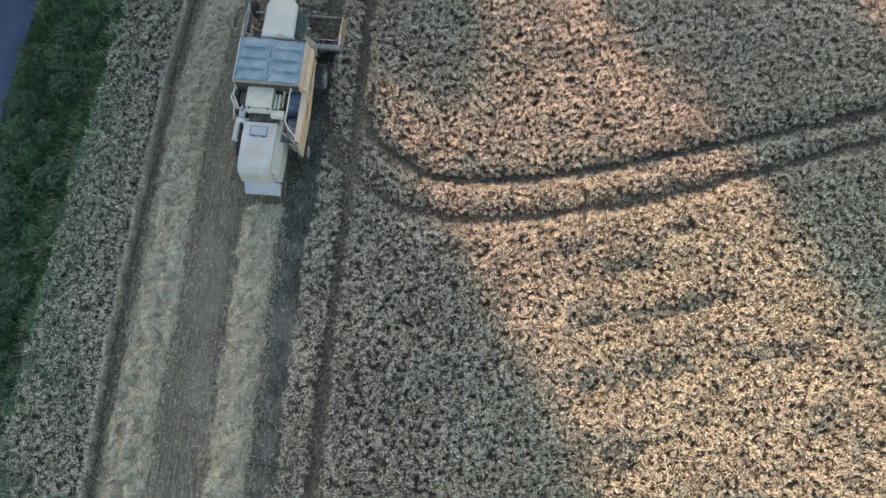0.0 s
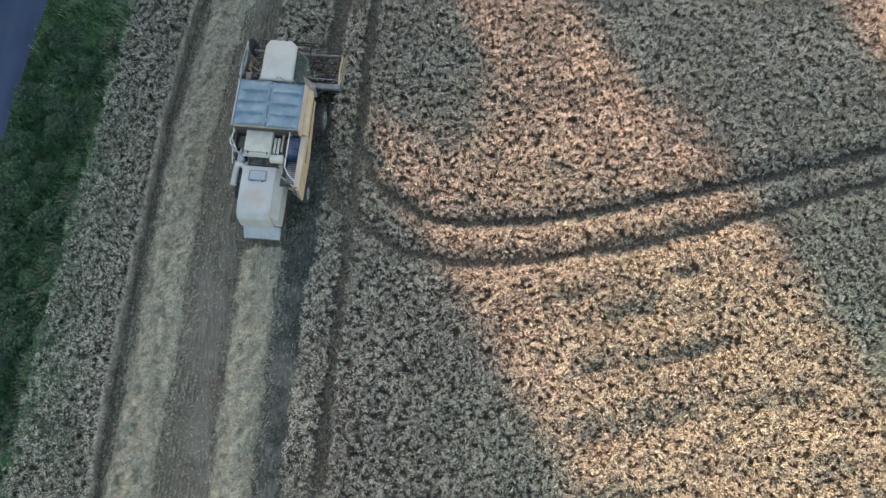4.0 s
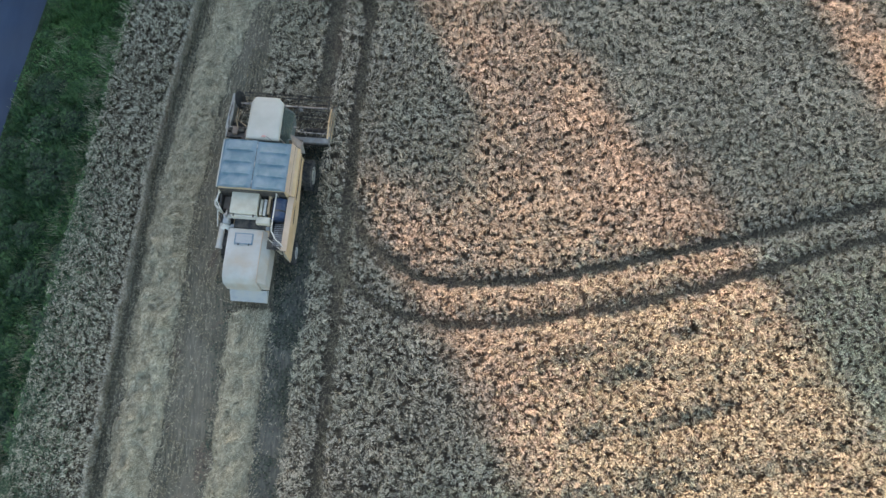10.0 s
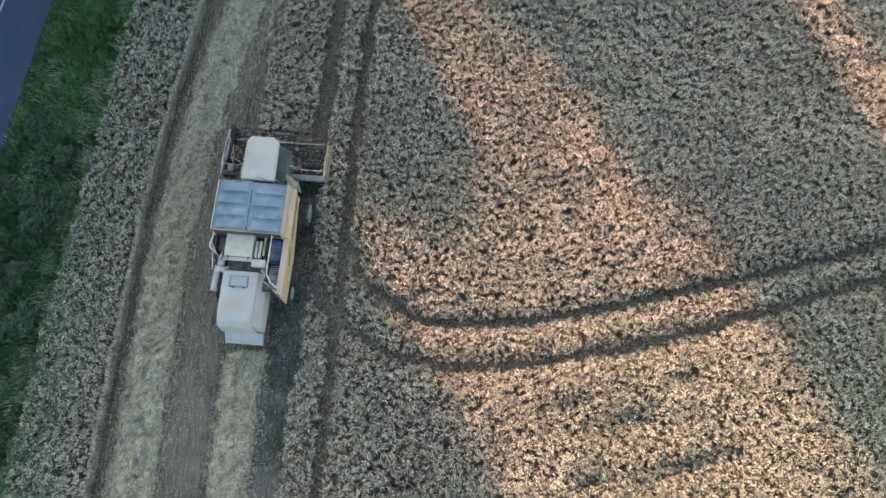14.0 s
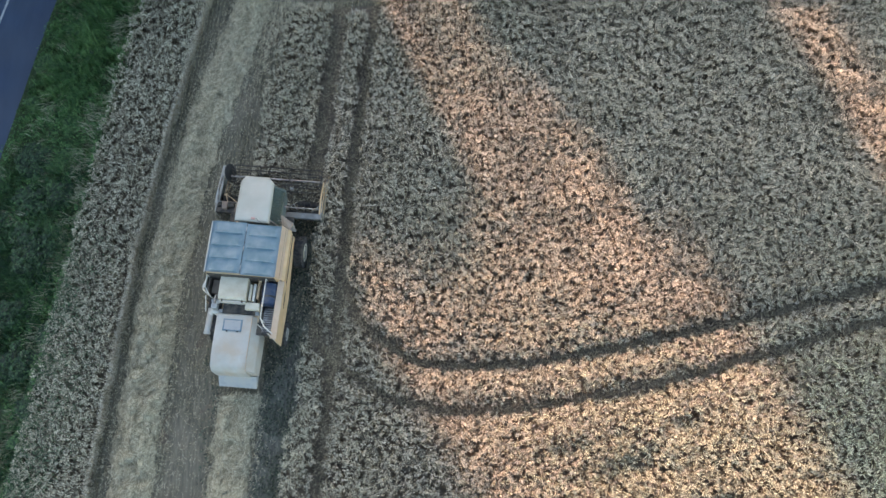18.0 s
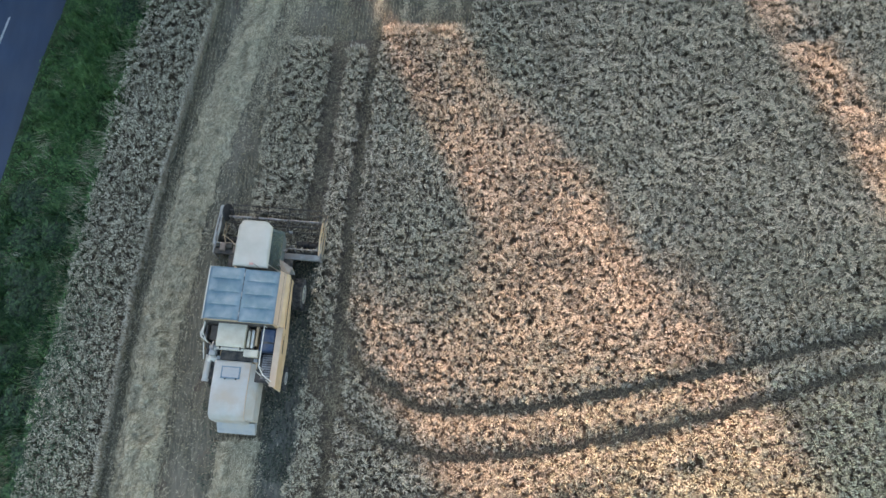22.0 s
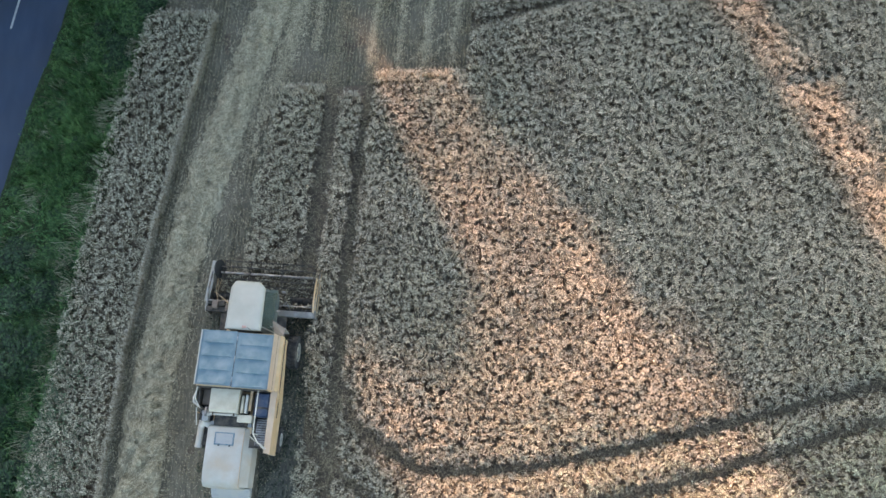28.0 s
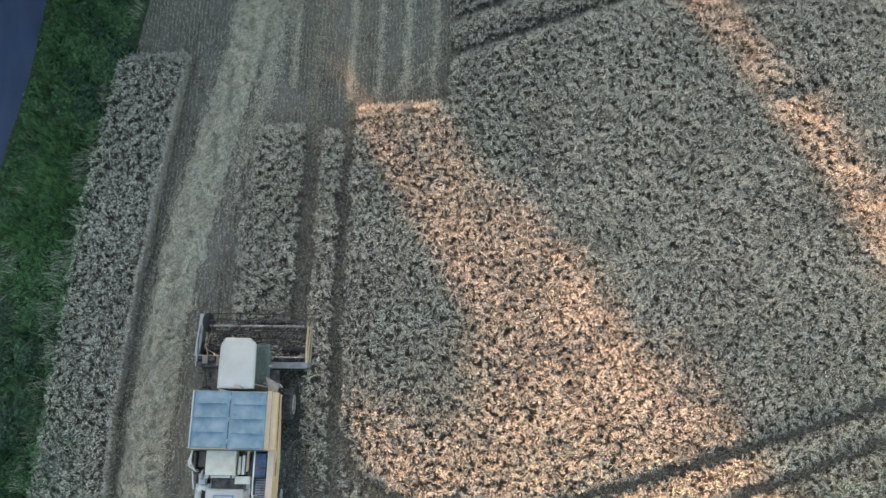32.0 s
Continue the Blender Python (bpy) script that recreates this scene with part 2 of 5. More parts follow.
def prism(profile, x0, x1, axis="x", bevel=0.02, bm=None):
    """A closed outline drawn out along an axis: (y, z) pairs along x, (x, z) along y, (x, y) along z."""
    bm = bm or bmesh.new()
    put = {"x": lambda a, p: (a, p[0], p[1]), "y": lambda a, p: (p[0], a, p[1]), "z": lambda a, p: (p[0], p[1], a)}[axis]
    one, two = [bm.verts.new(put(x0, p)) for p in profile], [bm.verts.new(put(x1, p)) for p in profile]
    faces = [bm.faces.new(one), bm.faces.new(two[::-1])]
    for i in range(len(profile)):
        j = (i + 1) % len(profile)
        faces.append(bm.faces.new((one[j], one[i], two[i], two[j])))
    bmesh.ops.recalc_face_normals(bm, faces=faces)
    if bevel:
        bmesh.ops.bevel(bm, geom=list({e for f in faces for e in f.edges}), offset=bevel, segments=2, affect="EDGES", profile=0.6)
    return bm


def tube(points, r, sides=8, bm=None, ends=True, r_end=None):
    """A round bar through points."""
    bm = bm or bmesh.new()
    points = [Vector(p) for p in points]
    rings = []
    for i, p in enumerate(points):
        way = (points[min(i + 1, len(points) - 1)] - points[max(i - 1, 0)]).normalized()
        side = way.orthogonal().normalized() if i == 0 else (rings[-1][1] - way * rings[-1][1].dot(way)).normalized()
        up = way.cross(side)
        rad = r if r_end is None else r + (r_end - r) * i / (len(points) - 1)
        rings.append(([bm.verts.new(p + (side * math.cos(a) + up * math.sin(a)) * rad) for a in [2 * math.pi * k / sides for k in range(sides)]], side))
    for (a, _), (b, _) in zip(rings, rings[1:]):
        for k in range(sides):
            bm.faces.new((a[k], a[(k + 1) % sides], b[(k + 1) % sides], b[k]))
    if ends:
        bm.faces.new(rings[0][0][::-1])
        bm.faces.new(rings[-1][0])
    return bm


def lathe(profile, sides=32, bm=None, m=None):
    """Turned about the x axis: (x, radius) pairs."""
    bm = bm or bmesh.new()
    m = m or Matrix()
    rings = [[bm.verts.new(m @ Vector((x, r * math.cos(a), r * math.sin(a)))) for a in [2 * math.pi * k / sides for k in range(sides)]] for x, r in profile]
    for a, b in zip(rings, rings[1:]):
        for k in range(sides):
            bm.faces.new((a[k], b[k], b[(k + 1) % sides], a[(k + 1) % sides]))
    bm.faces.new(rings[0])
    bm.faces.new(rings[-1][::-1])
    bmesh.ops.recalc_face_normals(bm, faces=bm.faces[:])
    return bm


def raw_mesh(name, verts, faces_n, corners, mats, mat_index=None):
    """A large mesh from arrays: all faces with the same number of corners."""
    me = bpy.data.meshes.new(name)
    nf = len(corners) // faces_n
    me.vertices.add(len(verts))
    me.vertices.foreach_set("co", np.ascontiguousarray(verts, dtype=np.float32).ravel())
    me.loops.add(len(corners))
    me.loops.foreach_set("vertex_index", np.ascontiguousarray(corners, dtype=np.int32))
    me.polygons.add(nf)
    me.polygons.foreach_set("loop_start", np.arange(nf, dtype=np.int32) * faces_n)
    for mt in mats:
        me.materials.append(mt)
    if mat_index is not None:
        me.polygons.foreach_set("material_index", np.ascontiguousarray(mat_index, dtype=np.int32))
    me.update(calc_edges=True)
    return new(name, me)


rng = np.random.default_rng(7)


def fbm(x, y, cell, seed, octaves=3):
    """Smooth value noise in -1..1 for arrays."""
    total, amp, norm = np.zeros_like(x), 1.0, 0.0
    for o in range(octaves):
        table = np.random.default_rng(seed + o).uniform(-1, 1, (256, 256))
        gx, gy = x / cell * 2 ** o + 1000.37, y / cell * 2 ** o + 1000.71
        ix, iy = np.floor(gx).astype(int), np.floor(gy).astype(int)
        fx, fy = gx - ix, gy - iy
        fx, fy = fx * fx * (3 - 2 * fx), fy * fy * (3 - 2 * fy)
        v = lambda a, b: table[(ix + a) % 256, (iy + b) % 256]
        total += amp * ((v(0, 0) * (1 - fx) + v(1, 0) * fx) * (1 - fy) + (v(0, 1) * (1 - fx) + v(1, 1) * fx) * fy)
        norm += amp
        amp *= 0.5
    return total / norm


def strokes(root, tip, width, droop, curl=0.0):
    """Bent tapered blades from root to tip, as arrays: two triangles each along a fold."""
    n = len(root)
    way = tip - root
    side = np.stack([-way[:, 1], way[:, 0], np.zeros(n)], 1)
    side /= np.maximum(np.linalg.norm(side, axis=1), 1e-5)[:, None]
    mid = (root + tip) / 2 + side * np.broadcast_to(curl, (n,))[:, None]
    side = side * (width / 2)[:, None]
    mid[:, 2] += droop
    verts = np.stack([root, mid - side, tip, mid + side], 1).reshape(-1, 3)
    base = np.arange(n)[:, None] * 4
    corners = (base + np.array([[0, 1, 3, 1, 2, 3]])).ravel()
    return verts, corners


def join_arrays(list_of):
    verts, corners, idx, off = [], [], [], 0
    for v, c, k in list_of:
        verts.append(v)
        corners.append(c + off)
        idx.append(np.full(len(c) // 3, k))
        off += len(v)
    return np.concatenate(verts), np.concatenate(corners), np.concatenate(idx)


def line_at(y, rows):
    """x of a boundary at y, from (y, x) rows."""
    r = np.array(sorted(rows))
    return np.interp(y, r[:, 0], r[:, 1])


def off_line(x, y, pts):
    """Distance to a line through points, as rounded by its many short pieces."""
    best = np.full(x.shape, 1e9)
    for (ax, ay), (bx, by) in zip(pts, pts[1:]):
        dx, dy = bx - ax, by - ay
        t = np.clip(((x - ax) * dx + (y - ay) * dy) / (dx * dx + dy * dy), 0, 1)
        best = np.minimum(best, np.hypot(x - ax - t * dx, y - ay - t * dy))
    return best


def rounded(pts, steps=6):
    """A smooth line through points."""
    p = [Vector(q) for q in pts]
    out = []
    for i in range(len(p) - 1):
        a, b, c, d = p[max(i - 1, 0)], p[i], p[i + 1], p[min(i + 2, len(p) - 1)]
        for k in range(steps):
            t = k / steps
            out.append(0.5 * ((2 * b) + (c - a) * t + (2 * a - 5 * b + 4 * c - d) * t * t + (3 * b - a - 3 * c + d) * t ** 3))
    return [tuple(q) for q in out] + [tuple(p[-1])]


# ---- plan: boundaries as (y, x) ----
ROAD_EDGE = [(60, -13.0), (40, -16.2), (31.3, -17.5), (27.2, -18.0), (23.8, -18.8), (20.4, -19.35), (16.6, -19.95), (12, -20.5), (0, -21.3), (-15, -21.9), (-40, -22.2)]
VERGE_EDGE = [(60, -9.2), (40, -11.2), (33, -12.4), (27.7, -13.5), (24, -14.4), (18.8, -15.15), (13.8, -15.8), (10, -16.2), (5.6, -16.75), (0, -17.25), (-4.1, -17.6), (-15, -18.1), (-40, -18.6)]
STRIP_EDGE = [(28, -10.55), (23, -11.5), (17, -12.6), (11.5, -13.35), (8.5, -13.6), (2, -14.15), (-2.3, -14.4), (-7, -14.55), (-15, -14.7), (-40, -15.0)]
AHEAD_L = [(23.5, -7.2), (22.4, -7.5), (18.5, -8.1), (15, -8.45)]
TRACK_L = [(30, -4.3), (22.5, -5.0), (17.7, -5.45), (15.1, -5.75), (11, -6.05)]
TRACK_R = [(30, -2.4), (22.8, -3.25), (17.7, -3.75), (14, -4.08), (10, -4.28), (6, -4.62), (3.3, -4.86), (1, -5.0), (-3, -5.3), (-6.6, -5.55), (-15, -6.0), (-40, -7.5)]
NARROW_L = [(23.1, -4.5), (19, -4.85), (15, -5.2), (11.9, -5.5), (8.8, -5.72), (5.7, -6.0), (3.5, -6.25), (-1, -6.7), (-6.6, -7.0), (-15, -7.5), (-40, -9)]
INNER = rounded([(-3.95, 9.6), (-3.55, 8.3), (-2.0, 7.05), (-0.6, 6.45), (2.75, 6.4), (7.5, 7.15), (12.45, 8.24), (19.2, 9.86), (30, 12.5)])
OUTER = rounded([(-5.9, 9.6), (-5.2, 7.4), (-3.9, 6.1), (-2.2, 5.05), (0.3, 4.55), (2.7, 4.62), (5.05, 4.9), (9.8, 5.85), (14.7, 7.15), (18.9, 8.35), (30, 11.3)])
FAR_A, FAR_B = [(1.0, 28.5), (4.8, 29.65), (25, 35.5)], [(1.0, 26.7), (7.2, 28.5), (10.6, 29.45), (28, 34.6)]
WHEAT_TOP = 0.74


def in_tracks(x, y, half):
    return ((off_line(x, y, INNER) < half) | (off_line(x, y, OUTER) < half) | (off_line(x, y, FAR_A) < half * 0.8) | (off_line(x, y, FAR_B) < half * 0.8))


def zone_main(x, y):
    left = line_at(y, TRACK_R) + 0.25
    notch = (y > 24.15 + 0.15 * np.sin(x * 3)) & (x < 1.38 + 0.09 * (y - 24))
    return (x > left) & ~notch & ~in_tracks(x, y, 0.2)


def zone_verge_strip(x, y):
    return (x > line_at(y, VERGE_EDGE)) & (x < line_at(y, STRIP_EDGE)) & (y < 27.5 + 0.1 * np.sin(x * 4))


def zone_ahead(x, y):
    return (x > line_at(y, AHEAD_L)) & (x < line_at(y, TRACK_L) - 0.26) & (y > 14.66) & (y < 23.5)


def zone_narrow(x, y):
    return (x > line_at(y, NARROW_L)) & (x < line_at(y, TRACK_R) - 0.26) & (y < 23.1) & ~in_tracks(x, y, 0.3)


# places where the wheat is laid flat: x, y, half length and half width, depth
DIPS = [(9.8, 4.0, 0.7, 0.35, 0.5), (10.1, 0.75, 1.6, 0.4, 0.55), (8.5, 0.4, 0.7, 0.4, 0.3), (5.4, 0.0, 1.0, 0.4, 0.3), (5.1, 3.1, 0.9, 0.4, 0.3), (6.8, 3.6, 0.8, 0.3, 0.25),
        (6.7, -6.0, 0.9, 0.5, 0.35), (5.3, -2.7, 0.8, 0.4, 0.25), (10.5, 23.0, 1.5, 0.25, 0.22), (14.0, 23.2, 1.6, 0.28, 0.25), (17.4, 23.8, 1.4, 0.45, 0.42),
        (0.5, 14.1, 0.8, 0.5, 0.3), (7.0, 22.3, 2.0, 0.25, 0.15), (14.2, 18.6, 0.8, 0.3, 0.25), (16.2, 11.8, 1.2, 0.3, 0.25)]


def clumped(x, y, seed, cell=0.215, pull=0.25):
    """Draws places towards the nearest of many scattered middles; also gives how far out each one is, 0 to 1."""
    table = np.random.default_rng(seed).uniform(-0.42, 0.42, (128, 128, 2))
    ix, iy = np.floor(x / cell).astype(int), np.floor(y / cell).astype(int)
    best, bx, by = np.full(x.shape, 1e9), x.copy(), y.copy()
    for a in (-1, 0, 1):
        for b in (-1, 0, 1):
            off = table[(ix + a) % 128, (iy + b) % 128]
            mx, my = (ix + a + 0.5 + off[:, 0]) * cell, (iy + b + 0.5 + off[:, 1]) * cell
            d = np.hypot(x - mx, y - my)
            near = d < best
            best, bx, by = np.where(near, d, best), np.where(near, mx, bx), np.where(near, my, by)
    return x + (bx - x) * pull, y + (by - y) * pull, np.clip(best / (cell * 0.75), 0, 1)


def wheat(name, zone, x0, x1, y0, y1, label, pitch=0.143, ears=15, stems=6, seed=1, ear=None):
    """Standing ripe wheat: tufts of bent ears that spread from leaning stems, with dark gaps between them."""
    g = np.random.default_rng(seed)
    gx, gy = np.meshgrid(np.arange(x0, x1, pitch), np.arange(y0, y1, pitch))
    x, y = (gx + g.uniform(-0.5, 0.5, gx.shape) * pitch * 1.15).ravel(), (gy + g.uniform(-0.5, 0.5, gy.shape) * pitch * 1.15).ravel()
    keep = zone(x + fbm(x, y, 0.5, 90) * 0.1, y + fbm(x, y, 0.5, 91) * 0.1)
    x, y, far = clumped(x, y, seed + 200)
    gaps = 0.3 + 0.8 * fbm(x, y, 0.27, 40, 2) - 0.8 * far
    calm = np.clip((y - 9) / 7, 0, 1) * np.clip((x - 2.5) / 6, 0, 1)
    thin = np.where(x < -9, 0.5, np.clip((7 - x) / 8, 0.35, 1) * np.clip((20 - y) / 12, 0.5, 1))
    keep &= g.uniform(0, 1, x.shape) < 1 - thin * np.clip(0.08 - 0.55 * gaps, 0, 0.32)
    x, y, calm, far, thin = x[keep], y[keep], calm[keep], far[keep], thin[keep]
    flow = np.clip((x - 2) / 6, 0, 1) * np.clip((9 - y) / 5, 0.12, 1)
    across, along = 0.97 * y - 0.24 * x, 0.97 * x + 0.24 * y
    lodged = np.clip(fbm(across, along * 0.35, 1.3, 55, 2) - 0.2, 0, 0.5)
    top = WHEAT_TOP + 0.05 + 0.12 * fbm(x, y, 1.1, 30, 2) + (0.17 + 0.09 * thin) * fbm(x, y, 0.27, 40, 2) - (0.05 + 0.09 * thin) * far ** 2 - 0.6 * lodged * flow
    top += 0.12 * flow * fbm(across, along * 0.4, 0.7, 57, 2) + 0.2 * calm * fbm(along, across * 0.7, 0.3, 47, 2)
    top += 0.05 * np.sin(across * 2 * math.pi / 0.46 + 1.5 * fbm(x, y, 2.0, 44)) * np.clip((x - 1) / 4, 0, 1) + g.normal(0, 0.04, len(x))
    for cx, cy, long, wide, deep in DIPS:
        top -= deep * np.exp(-((along - 0.97 * cx - 0.24 * cy) / long) ** 2 - ((across - 0.97 * cy + 0.24 * cx) / wide) ** 2)
    # the crop sinks and leans towards the bare wheel tracks
    near = np.minimum(np.minimum(off_line(x, y, INNER), off_line(x, y, OUTER)), np.minimum(off_line(x, y, FAR_A), off_line(x, y, FAR_B)))
    top -= 0.34 * np.exp(-(np.clip(near - 0.16, 0, 9) / 0.38) ** 2)
    top = np.maximum(top, 0.25)
    # ears: spread from the tuft's middle, rising and then nodding
    n = len(x) * ears
    tx, ty, tz = np.repeat(x, ears), np.repeat(y, ears), np.repeat(top, ears)
    way = g.uniform(0, 6.283, n)
    r0, r1 = g.uniform(0.0, 0.07, n), g.uniform(0.042, 0.132, n) * np.repeat(1 + 0.2 * calm, ears)
    root = np.stack([tx + np.cos(way) * r0, ty + np.sin(way) * r0, tz - g.uniform(0.0, 0.06, n)], 1)
    bend = way + g.normal(0, 0.5, n)
    nod = 3.5 * fbm(x, y, 0.55, 49, 2) - 1.2
    nod_x, nod_y = np.repeat(np.cos(nod), ears) * 0.055, np.repeat(np.sin(nod), ears) * 0.055
    tip = np.stack([root[:, 0] + np.cos(bend) * r1 + nod_x, root[:, 1] + np.sin(bend) * r1 + nod_y, tz - r1 * g.uniform(-0.5, 1.0, n)], 1)
    e_v, e_c = strokes(root, tip, g.uniform(0.011, 0.024, n), g.uniform(0.005, 0.035, n), g.normal(0, 0.016, n))
    # stems and dry leaves below, coloured dark so the gaps look shaded
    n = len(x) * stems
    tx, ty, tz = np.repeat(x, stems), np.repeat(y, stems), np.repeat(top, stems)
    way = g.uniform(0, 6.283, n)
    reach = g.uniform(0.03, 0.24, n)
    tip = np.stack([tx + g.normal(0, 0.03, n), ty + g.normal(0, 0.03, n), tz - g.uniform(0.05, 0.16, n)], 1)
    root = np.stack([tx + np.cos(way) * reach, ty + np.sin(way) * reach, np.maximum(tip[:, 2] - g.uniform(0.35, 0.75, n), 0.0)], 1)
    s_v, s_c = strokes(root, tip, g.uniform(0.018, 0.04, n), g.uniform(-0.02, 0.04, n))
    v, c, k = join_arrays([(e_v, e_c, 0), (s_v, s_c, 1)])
    green = np.repeat(g.uniform(0, 1, len(x)) < calm * 0.9, ears * 2)
    k[:len(green)][green] = 2
    ripe = np.repeat(g.uniform(0, 1, len(x)) < 0.85 * np.clip((x - 1) / 6, 0, 1) * np.clip((9 - y) / 6, 0, 1), ears * 2)
    k[:len(ripe)][ripe & ~green] = 3
    return tagged(raw_mesh(name, v, 3, c, [ear or M_EAR, M_SHADED_STEM, M_EAR_GREEN, M_EAR_YELLOW], k), label, "wheat", kind="stuff")


# ---- ground ----
def sheet(name, xs, ys, height, mat, label, category, kind="structure"):
    """A ground sheet over a grid; height is a function of arrays."""
    gx, gy = np.meshgrid(xs, ys)
    gz = height(gx, gy)
    v = np.stack([gx, gy, gz], -1).reshape(-1, 3)
    w, h = len(xs), len(ys)
    i = (np.arange(h - 1)[:, None] * w + np.arange(w - 1)[None, :]).ravel()
    c = np.stack([i, i + 1, i + w + 1, i + w], 1).ravel()
    ob = raw_mesh(name, v, 4, c, [mat])
    return tagged(ob, label, category, kind=kind)


def strip_sheet(name, left, right, y0, y1, z, mat, label, category, step=0.5, across=6, crown=0.0, rough=0.0, kind="structure"):
    """A strip of ground between two (y, x) boundaries."""
    ys = np.arange(y0, y1 + step / 2, step)
    t = np.linspace(0, 1, across + 1)
    xl, xr = line_at(ys, left), line_at(ys, right)
    gx = xl[:, None] + (xr - xl)[:, None] * t[None, :]
    gy = np.repeat(ys[:, None], across + 1, 1)
    gz = z + crown * np.sin(np.pi * t)[None, :] + rough * fbm(gx, gy, 0.7, 5)
    w, h = across + 1, len(ys)
    i = (np.arange(h - 1)[:, None] * w + np.arange(across)[None, :]).ravel()
    ob = raw_mesh(name, np.stack([gx, gy, gz], -1).reshape(-1, 3), 4, np.stack([i, i + 1, i + w + 1, i + w], 1).ravel(), [mat])
    return tagged(ob, label, category, kind=kind)


edge = np.concatenate([[-1500, -400, -120, -60], np.arange(-40, 40.1, 0.5), [60, 120, 400, 1500]])
rut = lambda x, y: 0.05 * np.exp(-(np.minimum(np.abs(x - line_at(y, TRACK_R)), np.minimum(off_line(x, y, INNER), off_line(x, y, OUTER))) / 0.2) ** 2)
sheet("ground", edge, edge, lambda x, y: np.where((np.abs(x) < 41) & (np.abs(y) < 41), 0.02 * fbm(x, y, 1.5, 11) - rut(x, y), 0) - 0.06, M_SOIL, "dry brown field soil under the crop", "ground")
CUT_RIGHT = [(60, 30), (36, 3), (24.3, 1.3), (23.7, -7.2), (22.4, -7.5), (18.5, -8.15), (15.1, -8.5), (14.8, -5.5)] + [(y, x) for y, x in NARROW_L if y < 12]
strip_sheet("stubble", [(y, x + 0.02) for y, x in STRIP_EDGE] + [(28.1, -13.2), (60, -9.6)], CUT_RIGHT, -30, 60, -0.045, M_STUBBLE,
            "short pale stubble in rows on dry soil", "stubble", 0.25, 60, rough=0.025)
# the strip's own darker colour stands in for shade beside the combine
FRESH_LEFT = [(20, -7.2), (5.2, -7.45), (0.9, -7.8), (-7, -8.2), (-40, -10)]
strip_sheet("fresh_stubble", FRESH_LEFT, [(14.6, -5.4)] + [(y, x + 0.1) for y, x in NARROW_L if y < 12], -30, 14.6, -0.012, M_FRESH_SHADED, "freshly cut ground beside the combine, its shade put into the colour", "stubble", 0.25, 16, rough=0.025)
ROAD_LEFT = [(y, x - 4.9) for y, x in ROAD_EDGE]
strip_sheet("road", ROAD_LEFT, ROAD_EDGE, -40, 60, -0.02, M_ASPHALT, "dark blue-grey asphalt country road", "road", 0.5, 8, crown=0.05)
strip_sheet("verge", [(y, x - 0.05) for y, x in ROAD_EDGE], [(y, x + 0.25) for y, x in VERGE_EDGE], -40, 60, 0.0, M_TURF, "rough green grass verge beside the road", "verge", 0.4, 10, crown=0.1, rough=0.05)
strip_sheet("far_verge", [(y, x - 3.5) for y, x in ROAD_LEFT], [(y, x + 0.05) for y, x in ROAD_LEFT], -40, 60, 0.0, M_TURF, "grass verge on the far side of the road", "verge", 1.0, 4, crown=0.08, rough=0.05)

# centre dashes of the road
for y0 in np.arange(-38.85, 58, 6.0):
    ya, yb = y0, y0 + 4.0
    mid_x = lambda y: float(line_at(y, ROAD_EDGE)) - 2.43
    bm = bmesh.new()
    loop = [bm.verts.new((mid_x(y) + s, y, 0.034)) for y, s in ((ya, -0.05), (ya, 0.05), (yb, 0.05), (yb, -0.05))]
    low = bmesh.ops.extrude_face_region(bm, geom=[bm.faces.new(loop)])
    bmesh.ops.translate(bm, verts=[e for e in low["geom"] if isinstance(e, bmesh.types.BMVert)], vec=(0, 0, 0.004))
    tagged(part("road_marking", bm, M_LINE), "white dash painted along the middle of the road", "road marking", "dashes of the centre line", "structure")

# ---- crops ----
wheat("wheat_field", zone_main, -7.5, 23, -11, 34, "ripe pale wheat standing in a wide field", seed=1)
wheat("wheat_strip_beside_verge", zone_verge_strip, -18.8, -10, -11, 28, "uncut strip of ripe wheat beside the verge", seed=2, ear=M_EAR_GREY)
wheat("wheat_strip_before_header", zone_ahead, -8.8, -4.6, 14.8, 24, "uncut strip of ripe wheat before the combine", seed=3)
wheat("wheat_strip_in_tramline", zone_narrow, -8, -3, -11, 23.4, "narrow strip of wheat left between wheel tracks", seed=4)
M_FARWHEAT = material("distant_wheat", [(0.2, 0.17, 0.11), (0.42, 0.36, 0.24), (0.62, 0.54, 0.38)], 6.0, 10, 0.85, bump=1.0, bump_scale=9, depth=0.15, dirt=(0.36, 0.36, 0.24), dirt_scale=0.08)
for x0, x1, y0, y1 in ((23.1, 140, -90, 150), (-6.8, 22.9, -90, -11.1), (3.5, 22.9, 34.1, 70)):
    xs, ys = np.arange(x0, x1, 0.9), np.arange(y0, y1, 0.9)
    rim = lambda x, y: (x < x0 + 0.1) | (y < y0 + 0.1) | (x > xs[-1] - 0.1) | (y > ys[-1] - 0.1)
    sheet("wheat_beyond", xs, ys, lambda x, y: np.where(rim(x, y), 0.0, 0.62 + 0.12 * fbm(x, y, 2.2, 45)), M_FARWHEAT, "ripe wheat that goes on across the wide field", "wheat", "stuff")



def cut_zone(x, y):
    left = np.where(y > 27.6, line_at(y, VERGE_EDGE) + 0.3, line_at(y, STRIP_EDGE))
    return (x > left) & (x < line_at(y, CUT_RIGHT))


